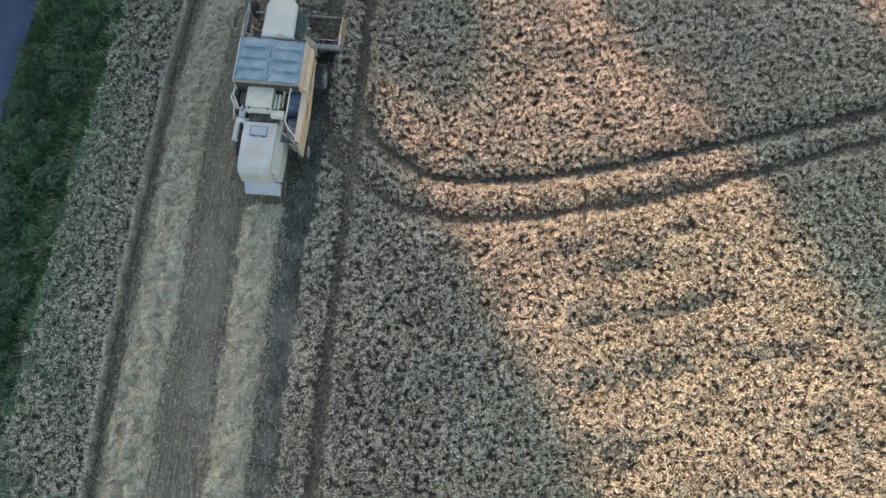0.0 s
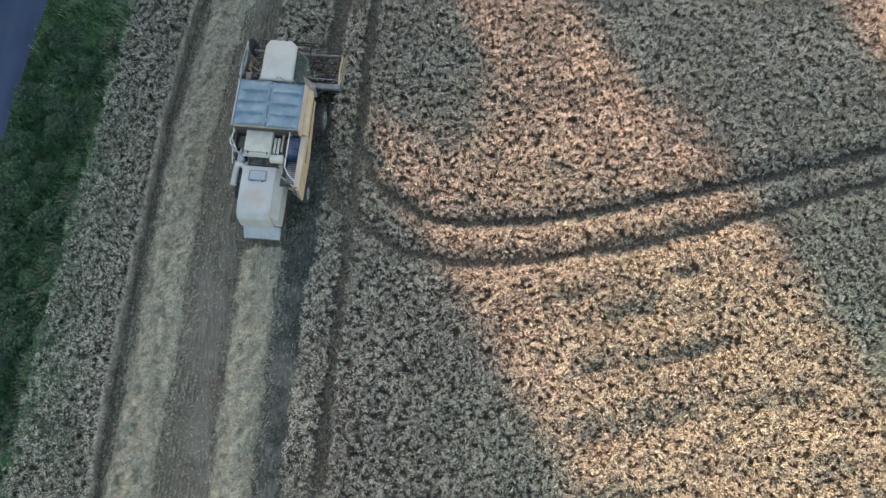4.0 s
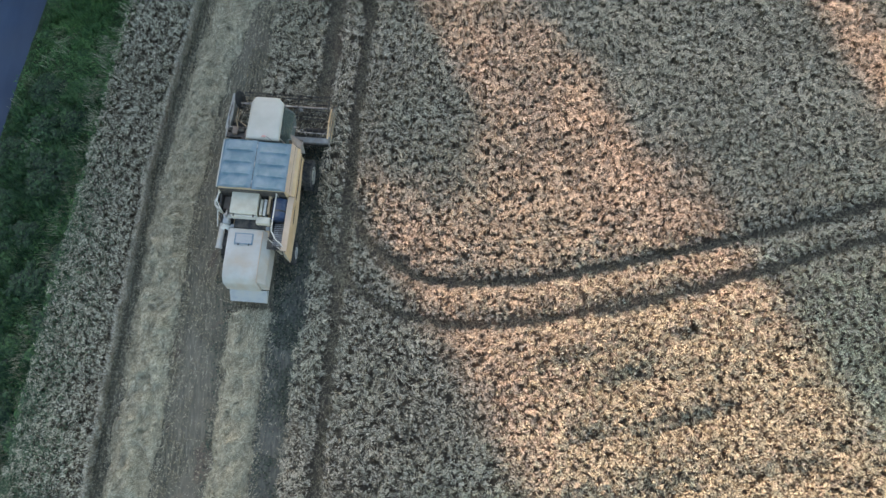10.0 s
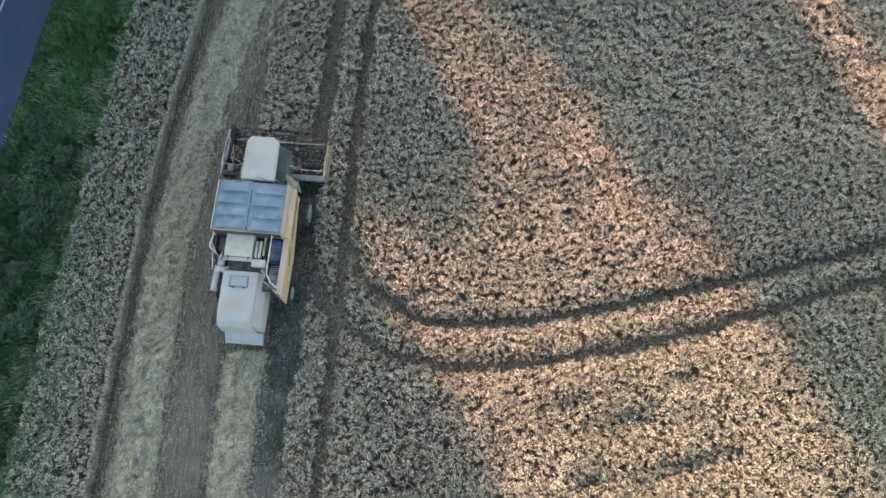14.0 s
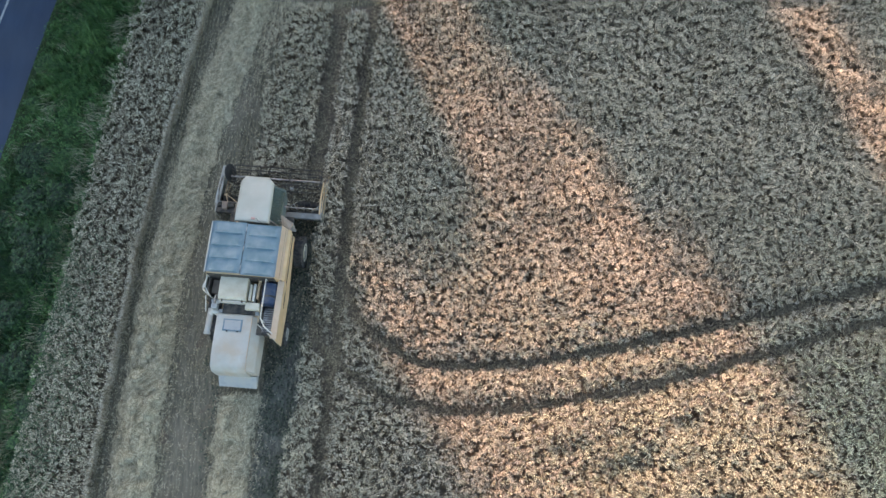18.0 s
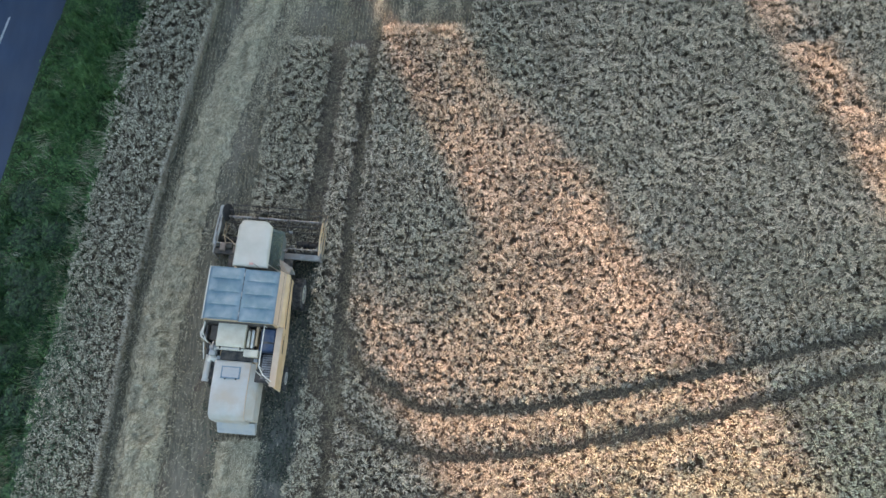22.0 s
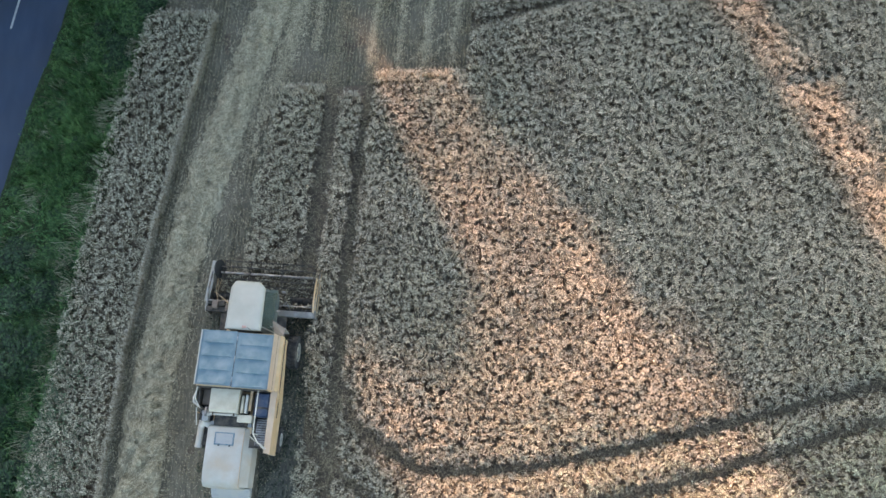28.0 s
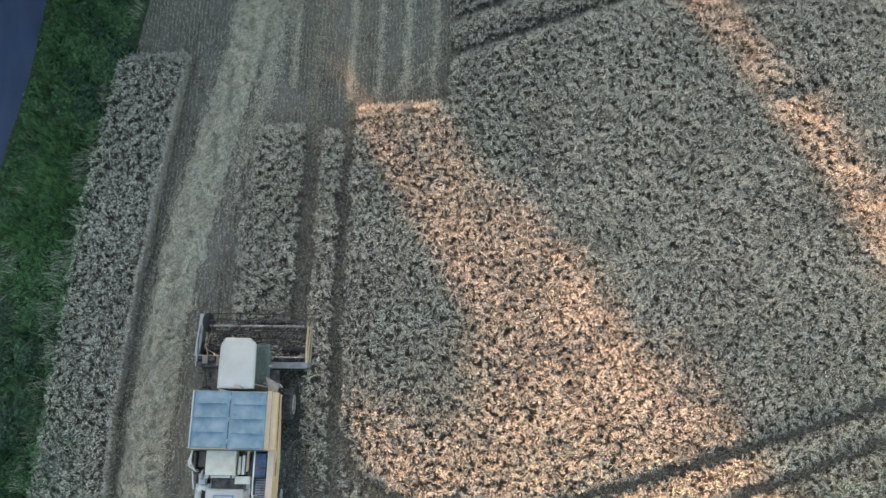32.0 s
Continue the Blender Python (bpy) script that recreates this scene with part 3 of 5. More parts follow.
def stubble_stalks():
    """Rows of short cut stalks and scraps of straw between them."""
    g = np.random.default_rng(21)
    n = 260000
    x, y = g.uniform(-15, 3.5, n), g.uniform(-11, 36, n)
    row = 0.17
    x = np.round((x - 0.085 * y) / row) * row + 0.085 * y + g.normal(0, 0.022, n)
    lane = np.abs(np.abs(x - np.where(y < 6, line_at(y, SWATH_B), 99)) - 1.6) < 0.33
    fresh = (x > -9.9) & (y < 14.5) & (np.abs(x - line_at(y, SWATH_B)) > 0.9)
    k = cut_zone(x, y) & (g.uniform(0, 1, n) < (0.72 + 0.4 * fbm(x, y, 0.8, 61) + 0.75 * fbm(x - 0.085 * y, y * 0.08, 0.45, 64, 2)) * np.where(lane, 0.3, 1) * np.where(fresh, 0.45, 1))
    x, y = x[k], y[k]
    n = len(x)
    root = np.stack([x, y, np.zeros(n)], 1)
    tip = root + np.stack([g.normal(0, 0.035, n), g.normal(0, 0.035, n), g.uniform(0.06, 0.17, n)], 1)
    a = strokes(root, tip, g.uniform(0.016, 0.036, n), np.zeros(n))
    n = 60000
    x, y = g.uniform(-15, 3.5, n), g.uniform(-11, 36, n)
    k = cut_zone(x, y) & (g.uniform(0, 1, n) < (0.5 + fbm(x, y, 1.2, 62)) * np.where((x > -9.9) & (y < 14.5), 0.35, 1))
    x, y = x[k], y[k]
    n = len(x)
    way = g.normal(1.5, 0.8, n)
    root = np.stack([x, y, g.uniform(0.02, 0.07, n)], 1)
    tip = root + np.stack([np.cos(way), np.sin(way), np.zeros(n)], 1) * g.uniform(0.06, 0.25, n)[:, None]
    b = strokes(root, tip, g.uniform(0.006, 0.014, n), g.uniform(0, 0.03, n))
    v, c, k = join_arrays([(*a, 0), (*b, 1)])
    tagged(raw_mesh("stubble_stalks", v, 3, c, [M_STALK, M_STRAW], k), "rows of short cut wheat stalks with scattered straw", "stubble", kind="stuff")


def swath(name, line, half, y0, y1, high, label, thick=850, seed=5, loose=False, fade=0.8):
    """A row of loose straw: a low uneven bank and the strands that lie on it."""
    g = np.random.default_rng(seed)
    left, right = [(y, x - half) for y, x in line], [(y, x + half) for y, x in line]
    bank = lambda t: np.clip(1 - t * t, 0, 1)
    heap = lambda x, y, t: high * bank(t) * np.clip(0.75 + 1.2 * fbm(x, y * 0.6, 0.34, seed, 2) + 0.75 * fbm(x * 0.55 + y * 0.3, y - 0.5 * x, 0.17, seed + 70, 2), 0.05, 2.4)
    ys, ts = np.arange(y0, y1, 0.07), np.linspace(-1, 1, 27)
    gy0 = np.repeat(ys[:, None], 27, 1)
    gx = line_at(ys, line)[:, None] + ts[None, :] * half * (0.93 + 0.3 * fbm(gy0, ts[None, :] * 2 + 0 * gy0, 0.7, seed + 9))
    gy = np.repeat(ys[:, None], 27, 1)
    gz = 0.0 + heap(gx, gy, ts[None, :])
    i = (np.arange(len(ys) - 1)[:, None] * 27 + np.arange(26)[None, :]).ravel()
    ob = None if loose else tagged(raw_mesh(name, np.stack([gx, gy, gz], -1).reshape(-1, 3), 4, np.stack([i, i + 1, i + 28, i + 27], 1).ravel(), [M_SWATH_SHADED]), label, "straw swath", kind="stuff")
    n = int((y1 - y0) * 2.3 * half * thick)
    t, y = np.clip(g.normal(0, 0.48, n), -1.2, 1.2), g.uniform(y0, y1, n)
    keep = g.uniform(0, 1, n) < np.clip((y - y0) / fade, 0.05, 1) if loose else t < 9
    t, y = t[keep], y[keep]
    n = len(y)
    x = line_at(y, line) + t * half
    z = heap(x, y, t) + g.uniform(-0.02, 0.07, n)
    way = 0.9 + 2.6 * fbm(x, y * 0.6, 0.3, seed + 3) + g.normal(0, 0.5, n)
    root = np.stack([x, y, z + 0.01], 1)
    size = g.uniform(0.06, 0.24, n)
    tip = root + np.stack([np.cos(way) * size, np.sin(way) * size, g.uniform(-0.05, 0.06, n)], 1)
    v, c = strokes(root, tip, g.uniform(0.008, 0.022, n), g.uniform(-0.01, 0.06, n))
    st = raw_mesh(name if loose else "straw_strands", v, 3, c, [M_STRAW])
    st.parent = ob
    tagged(st, label if loose else "", "straw" if loose else "", kind="stuff")


SWATH_A = [(40, -5.0), (30, -7.5), (24.65, -8.9), (21.8, -9.75), (20.6, -10.15), (16.5, -11.1), (13, -11.65), (10, -12.1), (5, -12.4), (1, -12.55), (-3, -12.95), (-6.7, -13.1), (-15, -13.3)]
SWATH_B = [(5.2, -8.35), (0.9, -8.66), (-4, -8.9), (-7, -9.08), (-15, -9.5)]
stubble_stalks()
swath("straw_swath", SWATH_A, 0.98, -12, 36, 0.3, "thick pale row of older straw on the stubble", seed=5)
swath("straw_swath", SWATH_B, 0.85, -12, 5.2, 0.24, "fresh row of straw behind the combine", seed=6)
for k, x in enumerate((1.0, -0.3, -1.6, -2.9, -5.6, -6.8)):
    swath("straw_trail", [(40, x + 1.2), (24.5, x - 0.35)], 0.26, 24.6 if x > -5 else 25.4, 36, 0.03, "thin trail of straw along the stubble rows", 560 if k % 2 else 400, 30 + k, True)
swath("straw_trail", [(40, -3.4), (30, -6.0), (24.65, -7.35), (20.6, -8.55), (18, -9.2)], 0.6, 18, 35, 0.03, "broad thin scatter of pale straw beside the swath", 400, 41, True, 6.0)

for bend in (0.0, 0.9):
    swath("straw_trail", [(24.9, -1.4 + bend), (25.6, -0.9 + bend), (26.3, -0.1 + bend), (27.0, 1.0 + bend)], 0.2, 24.9, 26.9 - 0.6 * bend, 0.02, "curved scatter of straw across the stubble rows", 230, 43 + int(bend * 10), True, 0.6)


def fresh_weeds():
    """Low green weeds between the freshly cut stalks, thickest where they darken the shaded lane."""
    g = np.random.default_rng(58)
    n = 32000
    x, y = np.where(g.uniform(0, 1, n) < 0.65, g.uniform(-7.3, -4.5, n), g.uniform(-9.9, -7.3, n)), g.uniform(-10, 14.5, n)
    k = cut_zone(x, y) & (np.abs(x - line_at(y, SWATH_B)) > 0.9) & (g.uniform(0, 1, n) < 0.5 + fbm(x, y, 0.6, 59))
    x, y = x[k], y[k]
    n = len(x)
    way, size = g.uniform(0, 6.283, n), g.uniform(0.05, 0.16, n)
    root = np.stack([x, y, np.zeros(n)], 1)
    tip = root + np.stack([np.cos(way) * size, np.sin(way) * size, g.uniform(0.02, 0.1, n)], 1)
    v, c = strokes(root, tip, g.uniform(0.03, 0.07, n), g.uniform(0.02, 0.05, n))
    tagged(raw_mesh("stubble_weeds", v, 3, c, [M_WEED]), "low dark green weeds among fresh stubble, added to darken the shaded lane", "weeds", kind="stuff")


fresh_weeds()


def cut_face():
    """Bare pale straws along the freshly cut faces of the standing strips."""
    g = np.random.default_rng(71)
    n = 26000
    y = g.uniform(-11, 27.5, n)
    x = line_at(y, STRIP_EDGE) + 0.1 * fbm(y, y * 0, 0.5, 72) + g.normal(0.05, 0.06, n)
    lean = np.full(n, 0.17)
    ends = []
    for x0, x1, y1, m in ((-13.4, -10.6, 27.5, 1500), (-7.2, -5.2, 23.55, 700), (-4.4, -3.6, 23.15, 300), (-2.9, 1.4, 24.2, 1300)):
        ends.append((g.uniform(x0, x1, m), y1 + g.normal(0.06, 0.08, m)))
    x, y = np.concatenate([x] + [e[0] for e in ends]), np.concatenate([y] + [e[1] for e in ends])
    m = len(x) - n
    lean = np.concatenate([lean, np.zeros(m)])
    root = np.stack([x, y, np.zeros(n + m)], 1)
    tip = root + np.stack([g.normal(0, 0.07, n + m) + lean, g.normal(0, 0.07, n + m) - np.where(lean, 0, 0.1), g.uniform(0.45, 0.88, n + m)], 1)
    bent = g.uniform(0, 1, n + m) < 0.55
    root[bent, 2] = g.uniform(0.1, 0.8, bent.sum())
    reach = g.uniform(0.04, 0.2, bent.sum())
    spread = g.uniform(-1.3, 1.3, bent.sum()) + np.where(lean[bent] > 0, 0, 1.57)
    tip[bent] = root[bent] + np.stack([np.cos(spread) * reach, np.sin(spread) * reach, g.uniform(-0.12, 0.03, bent.sum())], 1)
    v, c = strokes(root, tip, g.uniform(0.014, 0.03, n + m), g.uniform(-0.02, 0.03, n + m))
    tagged(raw_mesh("cut_face_straws", v, 3, c, [M_CUTSTRAW]), "pale upright straws along the cut edges of the wheat strips", "wheat", kind="stuff")


cut_face()


def track_litter():
    """Straw and weeds that lie in the bare wheel tracks."""
    g = np.random.default_rng(51)
    lines = [INNER, OUTER, [(x, y) for y, x in TRACK_R], [(x, y) for y, x in TRACK_L], FAR_A, FAR_B]
    xs, ys = [], []
    for line in lines:
        p = np.array(line)
        seg = np.hypot(*np.diff(p, axis=0).T)
        along = np.concatenate([[0], np.cumsum(seg)])
        d = g.uniform(0, along[-1], int(along[-1] * 210))
        xs.append(np.interp(d, along, p[:, 0]) + g.normal(0, 0.2, len(d)))
        ys.append(np.interp(d, along, p[:, 1]) + g.normal(0, 0.2, len(d)))
    x, y = np.concatenate(xs), np.concatenate(ys)
    n = len(x)
    way, size = g.uniform(0, 6.283, n), g.uniform(0.05, 0.22, n)
    root = np.stack([x, y, g.uniform(-0.06, 0.03, n)], 1)
    tip = root + np.stack([np.cos(way) * size, np.sin(way) * size, g.uniform(0, 0.08, n)], 1)
    v, c = strokes(root, tip, g.uniform(0.008, 0.022, n), g.uniform(0, 0.03, n))
    tagged(raw_mesh("track_litter", v, 3, c, [M_STALK]), "scraps of straw lying in the bare wheel tracks", "straw", kind="stuff")


track_litter()


# ---- verge plants ----
def verge_plants():
    g = np.random.default_rng(33)
    lists = []
    n = 150000
    y, t = g.uniform(-11, 36, n), g.uniform(0.0, 1.02, n)
    xl, xr = line_at(y, ROAD_EDGE), line_at(y, VERGE_EDGE)
    x = xl + (xr - xl) * t
    lush = fbm(x, y, 1.6, 81)
    k = g.uniform(0, 1, n) < np.clip(0.75 + 0.6 * lush, 0.1, 1)
    x, y, t, lush = x[k], y[k], t[k], lush[k]
    n = len(x)
    x2, y2, out = clumped(x, y, 88, 0.42, 0.25)
    high = (1.3 - 0.8 * out) * np.clip((0.28 + 0.3 * lush + 0.25 * np.sin(t * 3.1)) * g.uniform(0.5, 1.2, n), 0.07, 0.95) * np.clip(t * 7, 0.25, 1)
    way = np.arctan2(y - y2, x - x2) + g.normal(0, 0.7, n)
    x, y = x2, y2
    reach = high * g.uniform(0.25, 0.8, n)
    root = np.stack([x, y, 0.05 + 0 * x], 1)
    tip = np.stack([x + np.cos(way) * reach, y + np.sin(way) * reach, 0.05 + high], 1)
    wide = g.uniform(0.012, 0.034, n)
    dark = g.uniform(0, 1, n) < np.clip((18 - y) / 5, 0, 0.75)
    for which, kind in ((~dark, 0), (dark, 4)):
        lists.append((*strokes(root[which], tip[which], wide[which], high[which] * 0.25), kind))
    # small broad leaves in patches, some of them among the outer wheat
    n = 48000
    y, t = g.uniform(-11, 36, n), g.uniform(0.03, 1.03, n)
    xl, xr = line_at(y, ROAD_EDGE), line_at(y, VERGE_EDGE)
    x = xl + (xr - xl) * t
    patch = fbm(x, y, 1.3, 86)
    k = g.uniform(0, 1, n) < np.clip(0.3 + 1.2 * patch, 0, 0.9)
    x, y, t, patch = x[k], y[k], t[k], patch[k]
    n = len(x)
    high = np.where(t > 0.98, g.uniform(0.55, 0.85, n), g.uniform(0.12, 0.5, n) * (0.7 + 0.6 * patch))
    way, size = g.uniform(0, 6.283, n), g.uniform(0.05, 0.12, n)
    root = np.stack([x, y, 0.05 + high], 1)
    tip = root + np.stack([np.cos(way) * size, np.sin(way) * size, g.uniform(-0.06, 0.06, n)], 1)
    size = size * g.uniform(0.35, 0.7, n)
    lists.append((*strokes(root, tip, size, np.full(n, 0.015)), 2))
    # green undergrowth that shows through the outer half of the wheat strip
    n = 62000
    y, t = g.uniform(-11, 16, n), g.uniform(0.0, 1.0, n) ** 1.3
    xl, xr = line_at(y, VERGE_EDGE), line_at(y, STRIP_EDGE)
    x = xl + (xr - xl) * t
    k = g.uniform(0, 1, n) < np.clip((14 - y) / 10, 0, 1) * np.clip(1.1 - 1.15 * t, 0, 1) * np.clip(0.6 + 0.9 * fbm(x, y, 0.9, 87), 0, 1)
    x, y = x[k], y[k]
    n = len(x)
    way, size = g.uniform(0, 6.283, n), g.uniform(0.05, 0.13, n)
    root = np.stack([x, y, g.uniform(0.5, 0.9, n)], 1)
    tip = root + np.stack([np.cos(way) * size, np.sin(way) * size, g.uniform(-0.06, 0.08, n)], 1)
    lists.append((*strokes(root, tip, size * g.uniform(0.25, 0.5, n), np.full(n, 0.015)), 3))
    # pale seeding grasses in tufts
    for _ in range(300):
        cy, ct = g.uniform(-11, 34), g.choice([g.uniform(0.15, 0.6), g.uniform(0.8, 1.04), g.uniform(0.88, 1.04)])
        a, b = line_at(cy, ROAD_EDGE), line_at(cy, VERGE_EDGE)
        m = 20
        px, py = a + (b - a) * ct + g.normal(0, 0.12, m), cy + g.normal(0, 0.16, m)
        lean = math.pi + g.uniform(-0.7, 0.9) + g.normal(0, 0.3, m)
        hh = g.uniform(0.28, 0.6, m)
        root = np.stack([px, py, 0.05 + 0 * px], 1)
        tip = root + np.stack([np.cos(lean) * hh * 1.15, np.sin(lean) * hh * 1.15, hh * 0.75], 1)
        lists.append((*strokes(root, tip, g.uniform(0.01, 0.022, m), hh * 0.2), 1))
    v, c, k = join_arrays(lists)
    tagged(raw_mesh("verge_grass", v, 3, c, [M_GRASS, M_DRYGRASS, M_HERB, M_WHEATWEED, M_DARKGRASS], k), "lush green grass with pale seed heads along the verge", "grass", kind="stuff")


def weed_bush(x, y, radius, high, seed, leaf, label):
    """A low leafy clump of weeds."""
    g = np.random.default_rng(seed)
    n = int(1500 * radius * radius + 350)
    d = g.normal(size=(n, 3))
    d /= np.linalg.norm(d, axis=1)[:, None]
    d[:, 2] = np.abs(d[:, 2])
    lump = 0.75 + 0.35 * fbm(d[:, 0] * 3, d[:, 1] * 3 + d[:, 2], 1.0, seed, 2)
    r = g.uniform(0.45, 1, n) ** 0.5 * lump
    p = np.stack([d[:, 0] * r * radius, d[:, 1] * r * radius, d[:, 2] * r * high], 1)
    way = g.uniform(0, 6.283, n)
    tip = p + np.stack([np.cos(way), np.sin(way), g.uniform(-0.5, 0.4, n)], 1) * g.uniform(0.07, 0.17, n)[:, None]
    v, c = strokes(p, tip, g.uniform(0.05, 0.11, n), g.uniform(0, 0.03, n))
    top = new("weed_bush")
    top.location = (x, y, 0.03)
    tagged(top, label, "weeds", "weed clumps along the verge")
    crown = raw_mesh("leaves", v, 3, c, [leaf])
    crown.parent = top
    bm = bmesh.new()
    for _ in range(7):
        a, rr = g.uniform(0, 6.283), g.uniform(0.2, 0.6) * radius
        tube([(0.05 * math.cos(a), 0.05 * math.sin(a), -0.05), (rr * 0.6 * math.cos(a), rr * 0.6 * math.sin(a), high * 0.4), (rr * math.cos(a), rr * math.sin(a), high * 0.7)], 0.012, 5, bm, r_end=0.005)
    part("stems", bm, M_SHADED_STEM, top)


verge_plants()
for k in range(30):
    g = random.Random(500 + k)
    y = -10 + k * 1.5 + g.uniform(-0.6, 0.6)
    a, b = float(line_at(y, ROAD_EDGE)), float(line_at(y, VERGE_EDGE))
    dense = 1.0 if y < 13 else 0.75
    weed_bush(a + (b - a) * g.uniform(0.14, 0.72), y, g.uniform(0.55, 1.05) * dense, g.uniform(0.45, 0.95) * dense, 900 + k, M_LEAF, "green leafy weed clump in the grass verge")
for k in range(34):
    g = random.Random(560 + k)
    y = -10.5 + k * 0.78 + g.uniform(-0.4, 0.4)
    a, b = float(line_at(y, ROAD_EDGE)), float(line_at(y, VERGE_EDGE))
    weed_bush(a + (b - a) * g.uniform(0.15, 0.75), y, g.uniform(0.8, 1.3), g.uniform(0.7, 1.3), 950 + k, M_DARKLEAF, "tall dark clump of nettles in the grass verge")
for k in range(22):
    g = random.Random(590 + k)
    y = 25.4 + k * 0.46 + g.uniform(-0.3, 0.3)
    a, b = float(line_at(y, ROAD_EDGE)), float(line_at(y, VERGE_EDGE))
    weed_bush(a + (b - a) * (0.84, 0.5, 0.66)[k % 3] + g.uniform(-0.3, 0.3), y, g.uniform(0.75, 1.1), g.uniform(0.8, 1.2), 980 + k, M_LEAF if k % 2 else M_DARKLEAF, "dense bramble bush where the verge meets the field")
for k in range(12):
    g = random.Random(640 + k)
    y = -10.5 + k * 1.7 + g.uniform(-0.5, 0.5)
    weed_bush(float(line_at(y, VERGE_EDGE)) + g.uniform(-0.35, 0.1), y, g.uniform(0.45, 0.75), g.uniform(0.75, 1.0), 1010 + k, M_DARKLEAF if k % 2 else M_LEAF, "green weed clump leaning into the edge of the wheat")


# ---- unseen trees and added hedges across the low sun; they throw the field into shade ----
def sunward(u, v):
    """A place by its distance across (u) and along (v) the sun's rays."""
    s, c = math.sin(radians(SUN_AZ)), math.cos(radians(SUN_AZ))
    return u * c + v * s, u * s - v * c


def tree(u, v, high, radius, seed, bare=0.18, label="tall broadleaved tree in full leaf at the field's end", leafy=1.0, stout=0.028):
    x, y = sunward(u, v)
    g = np.random.default_rng(seed)
    top = new("tree")
    top.location = (x, y, -0.05)
    tagged(top, label, "tree", "trees at the field's end")
    bm = bmesh.new()
    tube([(0, 0, 0), (0.1, 0.05, high * 0.25), (-0.05, 0.1, high * 0.55), (0, 0, high * 0.9)], stout * high, 10, bm, r_end=0.03)
    for _ in range(9):
        a, h0 = g.uniform(0, 6.283), g.uniform(0.22, 0.7) * high
        rr = radius * g.uniform(0.5, 0.85)
        tube([(0, 0, h0), (rr * 0.5 * math.cos(a), rr * 0.5 * math.sin(a), h0 + 0.1 * high), (rr * math.cos(a), rr * math.sin(a), h0 + 0.17 * high)], 3.2 * stout, 6, bm, r_end=0.02)
    part("trunk", bm, M_BARK, top, smooth=True)
    n = int(260 * radius * high * 0.5 * leafy)
    d = g.normal(size=(n, 3))
    d /= np.linalg.norm(d, axis=1)[:, None]
    lump = 0.82 + 0.3 * fbm(d[:, 0] * 2.2 + seed, d[:, 1] * 2.2 + d[:, 2] * 2.2, 1.0, seed, 3)
    r = g.uniform(0.05, 1, n) ** 0.4 * np.minimum(lump, 1.06)
    mid = high * (0.5 + bare / 2)
    p = np.stack([d[:, 0] * r * radius, d[:, 1] * r * radius, mid + d[:, 2] * r * (high - mid)], 1)
    way = g.uniform(0, 6.283, n)
    tip = p + np.stack([np.cos(way), np.sin(way), g.uniform(-1.0, 1.0, n)], 1) * g.uniform(0.3, 0.6, n)[:, None]
    vv, cc = strokes(p, tip, g.uniform(0.25, 0.5, n), g.uniform(-0.05, 0.1, n))
    crown = raw_mesh("crown", vv, 3, cc, [M_LEAF])
    crown.parent = top
    return top


def hedge(u0, u1, v, high, seed, label="unseen dense green hedge, added to shade the field"):
    g = np.random.default_rng(seed)
    n = int((u1 - u0) * high * 130)
    u, w, z = g.uniform(u0, u1, n), v + g.uniform(-0.9, 0.9, n), g.uniform(0, 1, n) * high
    z *= 0.94 + 0.08 * fbm(u, w, 1.2, seed)
    u = u + 0.5 * fbm(z, 0 * z + seed, 0.9, seed + 5, 2)
    s, c = math.sin(radians(SUN_AZ)), math.cos(radians(SUN_AZ))
    root = np.stack([u * c + w * s, u * s - w * c, z], 1)
    way = g.uniform(0, 6.283, n)
    tip = root + np.stack([np.cos(way), np.sin(way), g.uniform(-0.8, 0.8, n)], 1) * g.uniform(0.28, 0.6, n)[:, None]
    vv, cc = strokes(root, tip, g.uniform(0.32, 0.55, n), g.uniform(-0.05, 0.1, n))
    tagged(raw_mesh("hedge", vv, 3, cc, [M_LEAF]), label, "hedge", kind="stuff")


ROW = -42.0


def shade_height(v, z=0.7):
    """How tall a thing in the row stands whose shade ends at v, at height z."""
    return z + (v - ROW) * math.tan(radians(SUN_EL))


TALL = shade_height(15)
for k, (u, more, radius) in enumerate([(-50, 0, 4.4), (-45, 1, 4.4), (-40.5, 0, 4.4), (-36, 0, 4.4), (-31.5, 1.5, 4.4), (-27, 0.5, 4.4), (-22.5, 1, 4.4), (-18, 2, 4.4), (-13.8, 1, 4.4), (-9.6, 2, 4.4),
                                       (-5.6, 1, 4.4), (-1.5, 6, 4.1), (18.0, 6, 4.2), (20.9, 4, 3.7), (30.5, 1.5, 4.2), (34.5, 0.5, 4.2), (39, 1, 4.2)]):
    grown = tree(u, ROW + random.uniform(-1.5, 1.5), TALL + more, radius, 700 + k)
    if u == 30.5:
        GAP_TREE = grown


